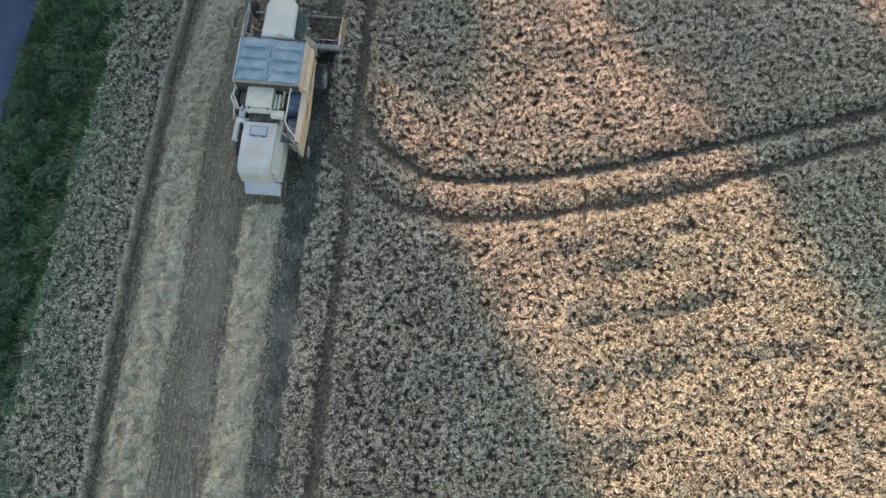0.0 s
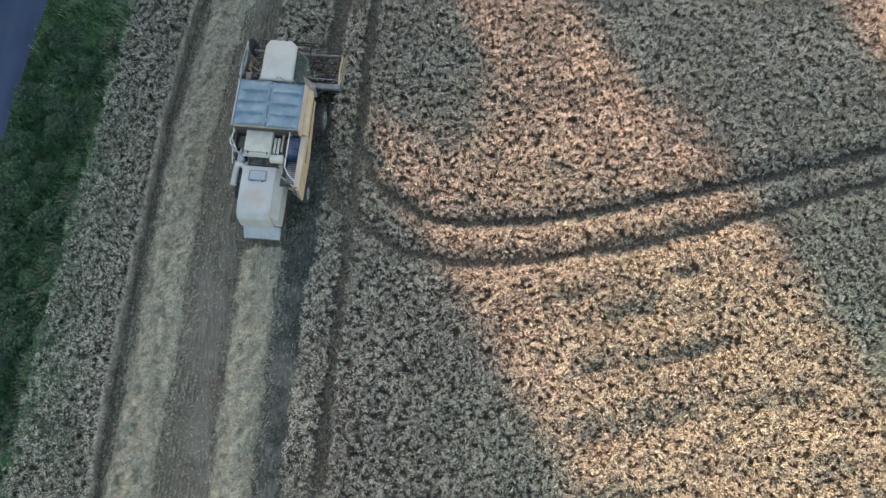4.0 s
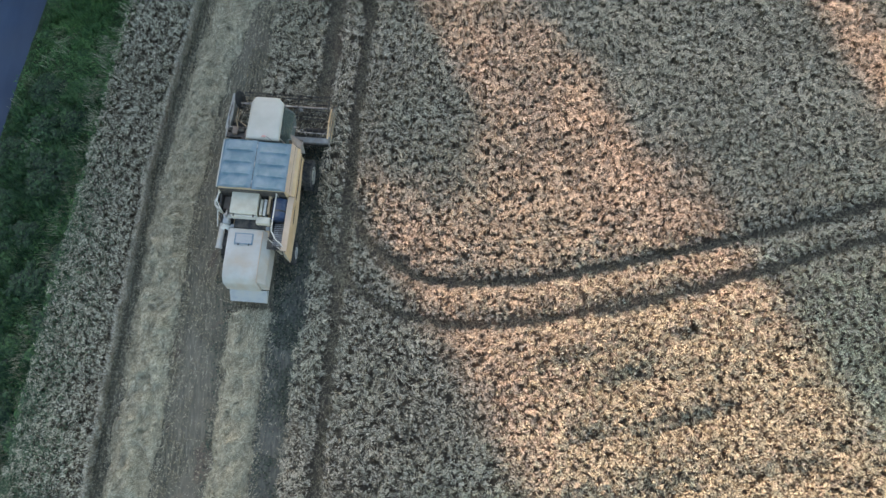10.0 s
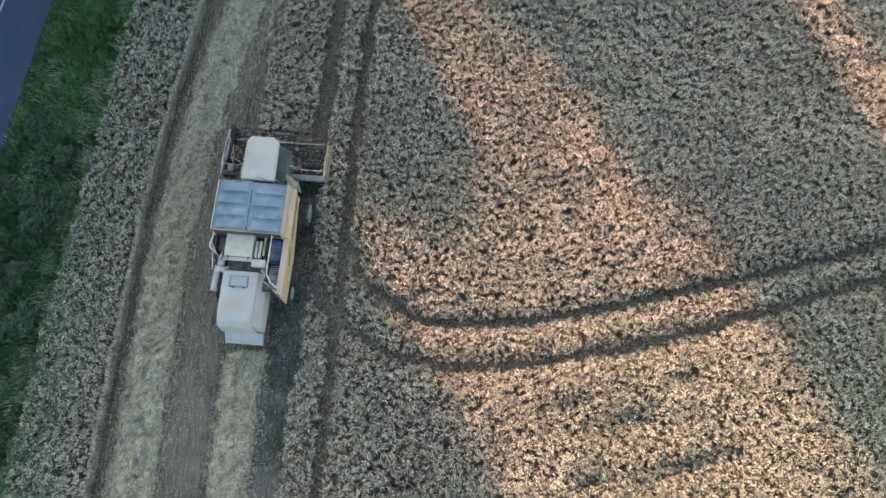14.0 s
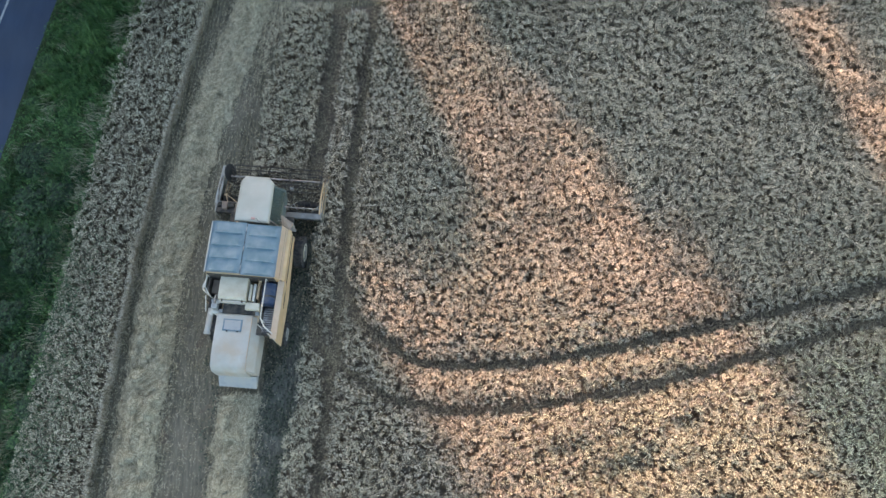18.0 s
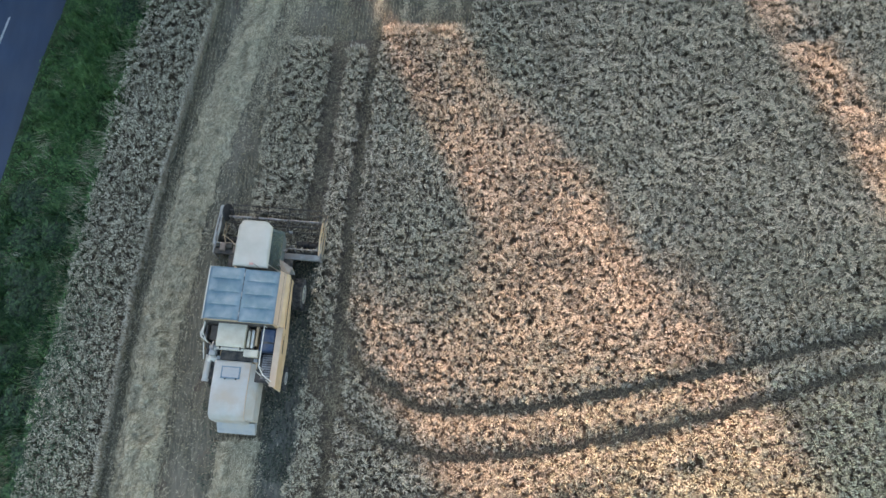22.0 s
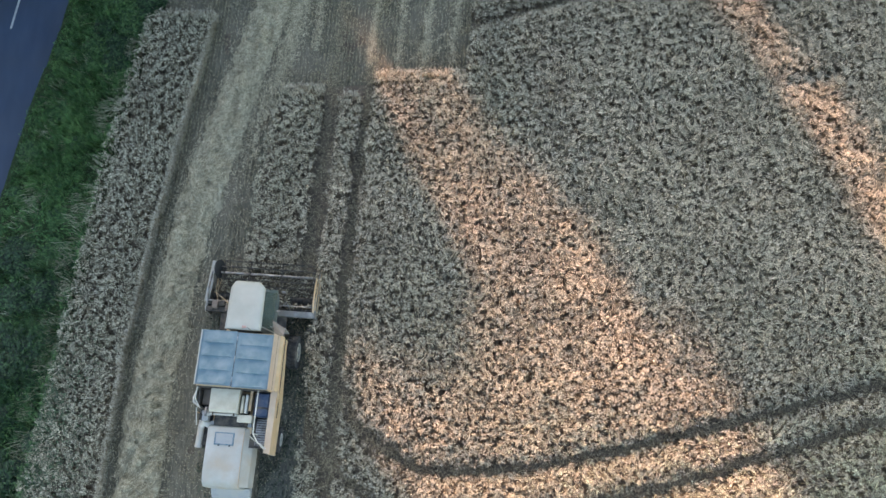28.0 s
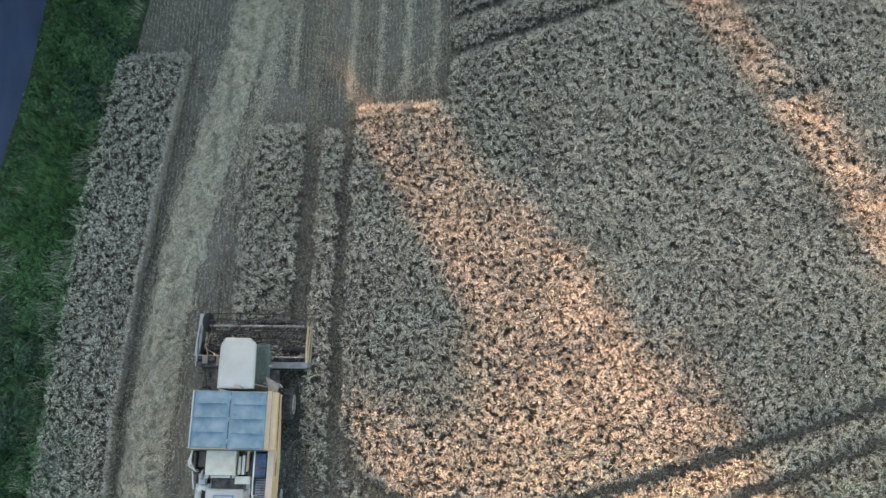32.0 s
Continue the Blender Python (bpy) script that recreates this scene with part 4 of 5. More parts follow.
def limb(owner, u0, u1, z0, z1, seed):
    """An unseen leafy limb added across the gap beside a tree's crown, to break up the sun band."""
    g = np.random.default_rng(seed)
    at = Vector(owner.location)
    a, b = [Vector((*sunward(u, ROW), z)) - at for u, z in ((u1 + 1.5, z0 - 0.3), (u0, (z0 + z1) / 2))]
    part("limb", tube([a, (a + b) / 2 + Vector((0, 0, 0.15)), b], 0.06, 6, r_end=0.02), M_BARK, owner)
    n = int(36 * (u1 - u0) * (z1 - z0) / 0.5)
    u, w, z = g.uniform(u0, u1, n), ROW + g.uniform(-0.4, 0.4, n), g.uniform(z0, z1, n) + 0.25 * fbm(g.uniform(0, 9, n), np.zeros(n), 1.0, seed)
    sn, cs = math.sin(radians(SUN_AZ)), math.cos(radians(SUN_AZ))
    root = np.stack([u * cs + w * sn, u * sn - w * cs, z], 1) - np.array(at)
    way = g.uniform(0, 6.283, n)
    tip = root + np.stack([np.cos(way), np.sin(way), g.uniform(-0.8, 0.8, n)], 1) * g.uniform(0.2, 0.4, n)[:, None]
    v, c = strokes(root, tip, g.uniform(0.2, 0.35, n), g.uniform(-0.05, 0.08, n))
    raw_mesh("limb_leaves", v, 3, c, [M_LEAF]).parent = owner


for k, v in enumerate((-17.6, -14.3)):
    limb(GAP_TREE, 24.4, 26.6, shade_height(v) - 0.24 + 0.04 * k, shade_height(v) + 0.2, 780 + k)
# sparse crowns added out of view to dim the sunlit patch
for k, (u, r) in enumerate(((4.4, 3.4), (9.6, 3.9))):
    tree(u, ROW, 11.6, r, 771 + k, 0.4, "unseen thinly leaved tree, added to dim the sun on the field", 0.04, 0.008)
# one more unseen crown trims the right edge of the sunlit band
tree(13.5, ROW, shade_height(-8), 2.0, 751, 0.1, "unseen slim tree, added to narrow the sunlit band")
# hedges added out of view, each as tall as its shade must reach
hedge(-36, 0.3, ROW + 1.5, shade_height(-14), 760)
hedge(0.3, 7.9, ROW + 1.5, shade_height(-9.6), 765)
hedge(0.3, 7.9, ROW - 1.2, shade_height(-11), 769)
hedge(7.9, 8.85, ROW + 1.5, shade_height(-25, 0.45), 761)
hedge(8.85, 9.5, ROW + 1.5, shade_height(-26, 0.1), 767)
hedge(9.5, 13.6, ROW + 1.5, shade_height(-23, 0.45), 768)
hedge(13.6, 24.4, ROW + 1.5, shade_height(-6), 762)
hedge(-36, 0.3, ROW - 1.2, shade_height(-16), 766)
hedge(24.4, 26.5, ROW + 1.5, 2.4, 763)
hedge(26.5, 44, ROW + 1.5, shade_height(-14), 764)


# ---- the combine harvester ----
def wheel(parent, name, x, y, radius, width, rim_r, face, lugs, hub_mat):
    """A tractor wheel: tyre with slanting lugs, dished rim, hub and bolts. face: 1 if its outer side looks to +x."""
    z = radius - 0.03
    m = Matrix.Translation((x, y, z)) @ Matrix.Diagonal((face, 1, 1, 1))
    w = width / 2
    ty = part(name, lathe([(-w * 0.8, rim_r), (-w, rim_r * 1.12), (-w, radius * 0.86), (-w * 0.82, radius * 0.95), (w * 0.82, radius * 0.95), (w, radius * 0.86), (w, rim_r * 1.12), (w * 0.8, rim_r)], 40, m=m), M_RUBBER, parent, "black lugged rubber tyre", True)
    bm = bmesh.new()
    for k in range(lugs):
        for side in (-1, 1):
            a = 2 * math.pi * (k + (0.5 if side > 0 else 0)) / lugs
            lm = Matrix.Translation((x, y, z)) @ Matrix.Rotation(a, 4, "X") @ Matrix.Translation((side * w * 0.47, 0, radius * 0.955)) @ Matrix.Rotation(side * 0.6, 4, "Z")
            box(-w * 0.5, w * 0.5, -0.028, 0.028, -0.03, 0.035, 0, bm, lm)
    part("lugs", bm, M_RUBBER, ty)
    rim = part("rim", lathe([(w * 0.9, 0.05), (w * 0.9, rim_r * 0.5), (w * 0.72, rim_r * 0.8), (w * 1.02, rim_r * 1.0), (w * 1.02, rim_r * 1.06), (w * 0.5, rim_r * 1.02), (-w * 0.8, rim_r), (-w * 0.8, 0.05)], 32, m=m), hub_mat, ty, "pale dusty wheel rim", True)
    bm = lathe([(w * 0.8, 0.09), (w * 1.1, 0.085), (w * 1.14, 0.05)], 16, m=m)
    for k in range(8):
        a = k * math.pi / 4
        lathe([(w * 0.88, 0.018), (w * 0.96, 0.018)], 6, bm, m @ Matrix.Translation((0, math.cos(a) * 0.14, math.sin(a) * 0.14)))
    part("hub", bm, M_STEEL, ty, smooth=True)


def lid(parent, x0, x1, y0, y1, z, tilt):
    """A tank lid of thin sheet with four stepped panels and a folded rim."""
    nx, ny = 31, 121
    xs, ys = np.linspace(x0, x1, nx), np.linspace(y0, y1, ny)
    gx, gy = np.meshgrid(xs, ys)
    u, v = (gx - x0) / (x1 - x0), (gy - y0) / (y1 - y0)
    w = (v * 4) % 1
    press = np.clip(np.minimum(u, 1 - u) * 12 - 0.9, 0, 1) * np.clip(w * 16 - 0.6, 0, 1) * np.clip(np.minimum(v, 1 - v) * 40, 0, 1)
    gz = z + tilt * np.abs(gx - (x0 if abs(x0) > abs(x1) else x1)) + 0.02 * np.sin(7 * gx + 2 * gy) * np.clip(0.15 - np.minimum(v, 1 - v), 0, 1) * 4 + press * (0.1 * (1 - w) ** 1.5) + 0.014 * fbm(gx * 1.0, gy, 0.5, 17) + 0.02 * np.sin(v * math.pi)
    top = np.stack([gx, gy, gz], -1).reshape(-1, 3)
    low = top - np.array([0, 0, 0.03])
    i = (np.arange(ny - 1)[:, None] * nx + np.arange(nx - 1)[None, :]).ravel()
    quads = [np.stack([i, i + 1, i + nx + 1, i + nx], 1), np.stack([i, i + nx, i + nx + 1, i + 1], 1) + nx * ny]
    ring = np.concatenate([np.arange(nx), np.arange(2 * nx - 1, nx * ny, nx), np.arange(nx * ny - 2, nx * ny - nx - 1, -1), np.arange(nx * (ny - 2), 0, -nx)])
    nxt = np.roll(ring, -1)
    quads.append(np.stack([ring, ring + nx * ny, nxt + nx * ny, nxt], 1))
    ob = raw_mesh("tank_lid", np.concatenate([top, low]), 4, np.concatenate(quads).ravel(), [M_LID])
    ob.data.polygons.foreach_set("use_smooth", [True] * len(ob.data.polygons))
    ob.data.set_sharp_from_angle(angle=radians(50))
    ob.parent = parent
    tagged(ob, "blue-grey sheet metal grain tank lid with pressed panels")
    for xx in (x0 + 0.02, x1 - 0.02):
        part("lid_flange", box(xx - 0.018, xx + 0.018, y0 + 0.03, y1 - 0.03, z + 0.0, z + 0.05, 0.008), M_LIDRIB, ob)
    for yy in (y0 + 0.02, y1 - 0.02):
        part("lid_flange", box(x0 + 0.07, x1 - 0.07, yy - 0.016, yy + 0.016, z + 0.0, z + 0.05, 0.008), M_LID, ob)
    return ob


def combine():
    c = new("combine_harvester")
    c.matrix_world = pose(-7.85, 10.4, 0, 0, 0, -4.7)
    tagged(c, "old yellow and cream combine harvester cutting wheat, with blue-grey tank lids", "combine harvester")
    # threshing body and rear hood
    part("body", prism([(2.2, 0.95), (2.45, 1.5), (2.2, 2.35), (-2.3, 2.35), (-4.2, 1.9), (-4.3, 1.2), (-2.2, 0.7), (1.2, 0.7)], -0.78, 0.75), M_YELLOW, c, "faded yellow sheet steel threshing body")
    part("axle", box(-1.5, 1.5, 0.82, 1.08, 0.58, 0.8), M_DARK, c)
    part("rear_axle", box(-1.3, 1.3, -2.72, -2.52, 0.5, 0.66), M_DARK, c)
    hood = part("rear_hood", prism([(-2.35, 1.7), (-2.35, 2.46), (-2.45, 2.58), (-4.0, 2.53), (-4.46, 2.42), (-4.64, 2.15), (-4.68, 1.35), (-4.1, 1.15), (-2.9, 1.3)], -0.88, 0.56, bevel=0.08), M_HOOD, c, "dusty off-white straw hood with rounded edges", True)
    part("hood_flank", prism([(0.562, 2.48), (0.84, 2.1), (0.88, 1.35), (0.562, 1.3)], -4.58, -2.4, "y", 0.04), M_HOOD, hood, "sloping cream flank")
    part("hood_seam", tube([(0.55, -2.5, 2.585), (0.55, -4.2, 2.535), (0.52, -4.6, 2.3)], 0.012, 6), M_PEACH, hood, "rust-tinted seam along the edge")
    hatch = part("hood_hatch", box(-0.56, 0.2, -3.08, -2.6, 2.57, 2.6, 0.015), M_LIDRIB, hood, "blue-grey frame of the inspection hatch")
    part("hatch_plate", box(-0.5, 0.14, -3.03, -2.65, 2.601, 2.612, 0.004), M_GREY, hatch, "dusty hatch plate")
    for hx in (-0.4, 0.02):
        part("hatch_clip", box(hx, hx + 0.06, -3.12, -3.06, 2.575, 2.61, 0.006), M_DARK, hatch)
    chop = part("straw_chopper", prism([(-4.62, 1.35), (-4.76, 1.22), (-5.04, 0.94), (-5.02, 0.88), (-4.7, 0.9), (-4.5, 0.95)], -0.78, 0.76, bevel=0.015), M_GREY, c, "pale blue-grey straw spreader plate")
    for k in range(7):
        x = -0.72 + k * 0.235
        part("spreader_fin", prism([(-4.7, 0.92), (-5.04, 0.88), (-5.0, 0.74), (-4.7, 0.74)], x - 0.008, x + 0.008, bevel=0), M_STEEL, chop)
    # grain tank
    tank = part("grain_tank", prism([(-1.36, 3.28), (1.34, 3.28), (1.46, 2.95), (1.4, 2.3), (-1.4, 2.3), (-1.46, 2.95)], -0.98, 1.16, "y", 0.03), M_YELLOW, c, "faded yellow grain tank walls")
    lid(tank, -1.4, -0.03, -0.93, 1.17, 3.33, 0.035)
    lid(tank, 0.0, 1.36, -0.97, 1.13, 3.33, 0.035)
    for y in (-0.7, 0.1, 0.9):
        part("lid_hinge", tube([(-0.015, y - 0.09, 3.4), (-0.015, y + 0.09, 3.4)], 0.018, 8), M_STEEL, tank)
    part("lid_bar", tube([(-0.015, -0.95, 3.375), (-0.015, 1.15, 3.375)], 0.014, 6), M_DARK, tank)
    part("lid_catch", box(-0.4, -0.32, -0.8, -0.74, 3.36, 3.42, 0.01), M_CREAM, tank)
    # dark sheet laid over the wall in place of a shaded opening
    part("tank_rear_shade", box(-1.35, 1.33, -1.01, -0.985, 2.3, 3.27, 0.004), M_DARK, tank, "dark sheet that stands in for the shaded opening behind the tank")
    part("tank_edge", tube([(-1.43, -0.95, 3.3), (-1.44, 1.17, 3.3)], 0.03, 8), M_CREAM, tank, "pale rounded edge of the tank", True)
    # side panels, outer wall of the walkway
    right = part("side_panel", prism([(1.22, 1.6), (1.22, 2.74), (0.3, 2.78), (-1.0, 2.74), (-3.3, 2.5), (-3.3, 1.35), (-1.2, 1.2), (1.0, 1.7)], 1.52, 1.58, bevel=0.015), M_YELLOW, c, "faded yellow side panel")
    left_panel = part("side_panel", prism([(1.22, 1.6), (1.22, 2.74), (-0.9, 2.74), (-1.0, 1.9), (-2.0, 1.7), (-2.2, 1.35), (-1.2, 1.2), (1.0, 1.7)], -1.45, -1.39, bevel=0.015), M_YELLOW, c, "faded yellow side panel")
    for pn, x, sg in ((right, 1.58, 1), (left_panel, -1.45, -1)):
        for y in (-1.9, -0.95, 0.35):
            part("panel_rib", box(x - 0.012, x + 0.012, y - 0.02, y + 0.02, 1.55, 2.35, 0.006), M_YELLOW, pn)
        part("panel_rail", tube([(x + sg * 0.01, 1.2, 2.2), (x + sg * 0.01, -1.9, 2.05)], 0.02, 6), M_DARK, pn)
    part("panel_cap", prism([(1.36, 3.32), (1.53, 2.86), (1.53, 2.8), (1.5, 2.8), (1.33, 3.28)], -0.95, 1.2, "y", 0.006), M_PEACH, right, "pale peach sloping edge of the tank")
    part("panel_cap", prism([(1.532, 2.88), (1.64, 2.74), (1.64, 2.69), (1.532, 2.8)], -0.95, 1.2, "y", 0.006), M_YELLOW, right, "golden yellow outer fold of the tank edge")
    part("panel_cap", prism([(1.4, 2.78), (1.63, 2.72), (1.63, 2.68), (1.4, 2.74)], -3.28, -0.952, "y", 0.006), M_PEACH, right, "peach folded edge of the side panel")
    part("panel_groove", tube([(1.47, 1.18, 3.03), (1.47, -0.93, 3.03)], 0.01, 6), M_RUST, right, "rust line along the tank edge")
    part("panel_bulge", prism([(-1.05, 2.72), (-1.25, 2.6), (-1.4, 2.45), (-1.05, 2.4), (-0.85, 2.6)], 1.58, 1.68, "x", 0.03), M_YELLOW, right)
    part("panel_cap", prism([(-1.37, 3.3), (-1.47, 2.8), (-1.47, 2.75), (-1.42, 2.75), (-1.34, 3.28)], -0.97, 1.2, "y", 0.006), M_PEACH, left_panel, "pale sloping edge of the tank")
    part("panel_end", prism([(0.6, -2.62), (0.62, -2.58), (1.56, -3.26), (1.54, -3.31)], 1.3, 2.3, "z", 0.006), M_IVORY, right, "dull cream end sheet behind the walkway")
    part("panel_curve", prism([(-1.42, -0.98), (-1.55, -1.4), (-1.52, -1.58), (-1.22, -1.78), (-1.2, -1.74), (-1.46, -1.55), (-1.49, -1.4), (-1.38, -0.98)], 2.1, 2.86, "z", 0.008), M_CREAM, left_panel, "pale curved sheet round the radiator")
    # engine bay behind the tank
    part("engine_deck", box(-1.36, 1.36, -3.1, -1.0, 2.2, 2.28), M_DARK, c, "dark oily engine deck")
    cover = part("engine_cover", prism([(-0.88, 2.3), (-0.88, 2.96), (-0.96, 3.02), (-1.78, 3.0), (-1.9, 2.93), (-1.94, 2.3)], -0.84, 0.27, bevel=0.03), M_IVORY, c, "cream painted engine cover")
    part("cover_lip", box(-0.8, 0.24, -1.98, -1.93, 2.5, 2.88, 0.01), M_CREAM, cover)
    for x in (-0.7, 0.1):
        part("cover_latch", box(x, x + 0.05, -2.0, -1.9, 2.86, 2.95, 0.008), M_DARK, cover)
    block = part("engine_block", box(-0.7, 0.6, -2.35, -1.1, 2.28, 2.5), M_DARK, c)
    for x, y0, y1, z, m, word in ((0.33, -1.86, -1.2, 2.85, M_IVORY, "cream ribbed cover over the engine"), (0.47, -1.86, -1.15, 2.8, M_CREAM, "pale ribbed cover over the engine"), (0.61, -1.75, -1.05, 2.72, M_YELLOW, "yellow pipe cover over the engine")):
        part("injector_cover", box(x, x + 0.1, y0, y1, 2.5, z, 0.02), m, block, word)
    part("belt_guard", box(0.24, 0.8, -2.2, -1.92, 2.5, 2.78, 0.02), M_IVORY, block, "cream belt guard")
    part("cross_beam", box(-0.86, 0.75, -2.34, -2.2, 2.3, 2.45, 0.02), M_GREY, block, "dusty beam behind the engine")
    part("oil_filler", lathe([(0, 0.05), (0.12, 0.05), (0.13, 0.065), (0.18, 0.065)], 12, m=Matrix.Translation((0.68, -1.02, 2.6)) @ Matrix.Rotation(-math.pi / 2, 4, "Y")), M_YELLOW, block)
    drum = part("air_filter", lathe([(0, 0.05), (0.02, 0.28), (0.06, 0.33), (0.86, 0.33), (0.91, 0.28), (0.93, 0.1)], 28, m=Matrix.Translation((1.1, -1.96, 2.55)) @ Matrix.Rotation(math.pi / 2, 4, "Z")), M_BLUE, c, "dark blue cylindrical air filter drum", True)
    part("filter_band", lathe([(0.3, 0.332), (0.34, 0.336), (0.38, 0.332)], 28, m=Matrix.Translation((1.1, -1.96, 2.55)) @ Matrix.Rotation(math.pi / 2, 4, "Z")), M_DARK, drum, "", True)
    for x in (0.92, 1.28):
        part("filter_foot", box(x - 0.03, x + 0.03, -1.75, -1.2, 2.27, 2.36, 0.006), M_DARK, drum)
    ex = part("exhaust", tube([(-0.98, -1.75, 2.3), (-0.98, -1.75, 2.75), (-0.98, -1.9, 2.82), (-0.98, -2.08, 2.82)], 0.06, 12), M_STEEL, c, "bare steel exhaust pipe", True)
    part("silencer", lathe([(-0.17, 0.05), (-0.15, 0.13), (0.15, 0.13), (0.17, 0.05)], 18, m=Matrix.Translation((-0.98, -1.92, 2.6)) @ Matrix.Rotation(0.3, 4, "Z")), M_GREY, ex, "dull grey silencer", True)
    part("heat_box", box(-1.14, -0.9, -2.22, -2.02, 2.3, 2.66, 0.03), M_GREY, ex)
    part("exhaust_cap", lathe([(0, 0.02), (0.01, 0.08), (0.03, 0.08), (0.04, 0.02)], 14, m=Matrix.Translation((-0.86, -1.78, 2.86)) @ Matrix.Rotation(-math.pi / 2, 4, "Y")), M_DARK, ex)
    part("fuel_can", box(-1.2, -1.02, -2.3, -2.02, 2.28, 2.5, 0.03), M_BLUE, c, "dark blue can beside the exhaust")
    part("radiator_screen", box(-1.36, -1.28, -1.7, -1.05, 2.28, 2.8, 0.015), M_DARK, c)
    part("radiator_duct", box(-1.26, -0.9, -1.6, -1.02, 2.28, 2.5, 0.03), M_RUST, c, "brown rusty duct beside the engine cover")
    # walkway with rails and ladder
    walk_way = part("walkway", box(0.92, 1.48, -3.0, -2.0, 2.26, 2.3, 0.006), M_STEEL, c, "steel mesh walkway")
    for k in range(11):
        part("tread_bar", box(0.94, 1.46, -2.98 + k * 0.09, -2.955 + k * 0.09, 2.3, 2.315, 0), M_DARK, walk_way)
    rail = [(1.0, -1.0, 3.15), (1.0, -2.2, 3.15), (1.0, -2.6, 3.13), (1.18, -2.9, 3.05), (1.46, -3.1, 2.85)]
    hand = part("guard_rail", tube(rail, 0.026, 8), M_CREAM, c, "pale tubular guard rail")
    for p in (rail[0], rail[2], rail[4]):
        part("rail_post", tube([p, (p[0], p[1], 2.3)], 0.02, 8), M_CREAM, hand)
    left = [(-1.36, -1.0, 3.1), (-1.4, -1.45, 3.0), (-1.22, -1.75, 2.9)]
    lr = part("guard_rail", tube(left, 0.022, 8), M_CREAM, c, "pale tubular guard rail")
    for p in left:
        part("rail_post", tube([p, (p[0], p[1], 2.25)], 0.02, 8), M_CREAM, lr)
    ladder = part("ladder", tube([(1.0, -2.98, 2.4), (1.06, -3.3, 1.5)], 0.02, 6), M_DARK, c)
    part("ladder_rail", tube([(1.38, -3.15, 2.4), (1.42, -3.45, 1.5)], 0.02, 6), M_DARK, ladder)
    for k in range(4):
        part("rung", tube([(1.01 + 0.015 * k, -3.04 - 0.07 * k, 2.2 - 0.22 * k), (1.39 + 0.01 * k, -3.2 - 0.07 * k, 2.2 - 0.22 * k)], 0.016, 6), M_DARK, ladder)
    # unloading auger along the left side
    aug = part("unloading_auger", tube([(-1.16, -2.2, 2.42), (-1.2, -2.6, 2.34), (-1.24, -3.16, 2.22)], 0.125, 18), M_HOOD, c, "cream unloading auger tube folded along the side", True)
    part("auger_elbow", tube([(-0.8, -2.38, 2.2), (-0.95, -2.34, 2.4), (-1.08, -2.3, 2.46), (-1.17, -2.42, 2.42)], 0.12, 16), M_CREAM, aug, "", True)
    part("auger_lip", tube([(-1.237, -3.12, 2.23), (-1.243, -3.2, 2.215)], 0.138, 18), M_HOOD, aug)
    part("auger_stay", tube([(-1.38, -1.75, 2.75), (-1.32, -2.4, 2.6)], 0.02, 6), M_CREAM, aug)
    # cab
    bm = prism([(1.28, 1.6), (1.28, 3.2), (2.95, 3.2), (3.2, 2.1), (2.95, 1.55)], -0.5, 0.72, bevel=0)
    for v in bm.verts:
        if v.co.x > 0:
            v.co.x += 0.3 * min(1, (3.2 - v.co.z) / 1.0)
    bmesh.ops.bevel(bm, geom=bm.edges[:], offset=0.03, segments=2, affect="EDGES", profile=0.6)
    cab = part("cab_frame", bm, M_DARKCAB, c, "dark cab frame under the roof")
    for x in (0.735, -0.515):
        bm = prism([(1.45, 2.25), (1.45, 3.14), (2.86, 3.14), (3.04, 2.25)], x - 0.012, x + 0.012, bevel=0.004)
        for v in bm.verts:
            if x > 0:
                v.co.x += 0.3 * min(1, (3.2 - v.co.z) / 1.0)
        part("side_window", bm, M_GLASS, cab, "greenish tinted side window")
        low = x + (0.3 if x > 0 else 0)
        part("door_bar", tube([(low + 0.02, 1.46, 2.1), (x + 0.02 * (1 if x > 0 else -1), 1.46, 3.16)], 0.022, 6), M_CREAM, cab)
    wind = prism([(-0.34, 3.12), (0.74, 3.12), (0.76, 2.15), (-0.36, 2.15)], 0, 0.02, "y", 0.004)
    bmesh.ops.transform(wind, matrix=Matrix.Translation((0, 2.98, 0)) @ Matrix.Shear("XZ", 4, (0, 0)), verts=wind.verts)
    for vtx in wind.verts:
        vtx.co.y += (3.14 - vtx.co.z) * 0.24
    part("windscreen", wind, M_GLASS, cab, "greenish tinted windscreen")
    bm = bmesh.new()
    rings = []
    for z, grow in ((3.2, -0.02), (3.27, 0.02), (3.36, 0.0), (3.42, -0.07), (3.44, -0.2)):
        out = [(-0.58, 1.26), (-0.57, 2.2), (-0.56, 2.9), (-0.4, 3.18), (0.54, 3.18), (0.78, 2.95), (0.79, 2.2), (0.8, 1.26)]
        rings.append([bm.verts.new((0.18 + (x - 0.18) * (1 + grow), 2.2 + (y - 2.2) * (1 + grow * 0.6), z + 0.015 * (y - 2.2))) for x, y in out])
    for a, b in zip(rings, rings[1:]):
        for k in range(8):
            bm.faces.new((a[k], b[k], b[(k + 1) % 8], a[(k + 1) % 8]))
    bm.faces.new(rings[-1])
    bm.faces.new(rings[0][::-1])
    bmesh.ops.recalc_face_normals(bm, faces=bm.faces[:])
    bmesh.ops.bevel(bm, geom=bm.edges[:], offset=0.012, segments=2, affect="EDGES")
    roof = part("cab_roof", bm, M_ROOF, cab, "cream cab roof with chamfered corners", True)
    part("roof_vent", box(0.1, 0.26, 1.31, 1.4, 3.42, 3.47, 0.015), M_RED, roof, "faded red roof beacon base")
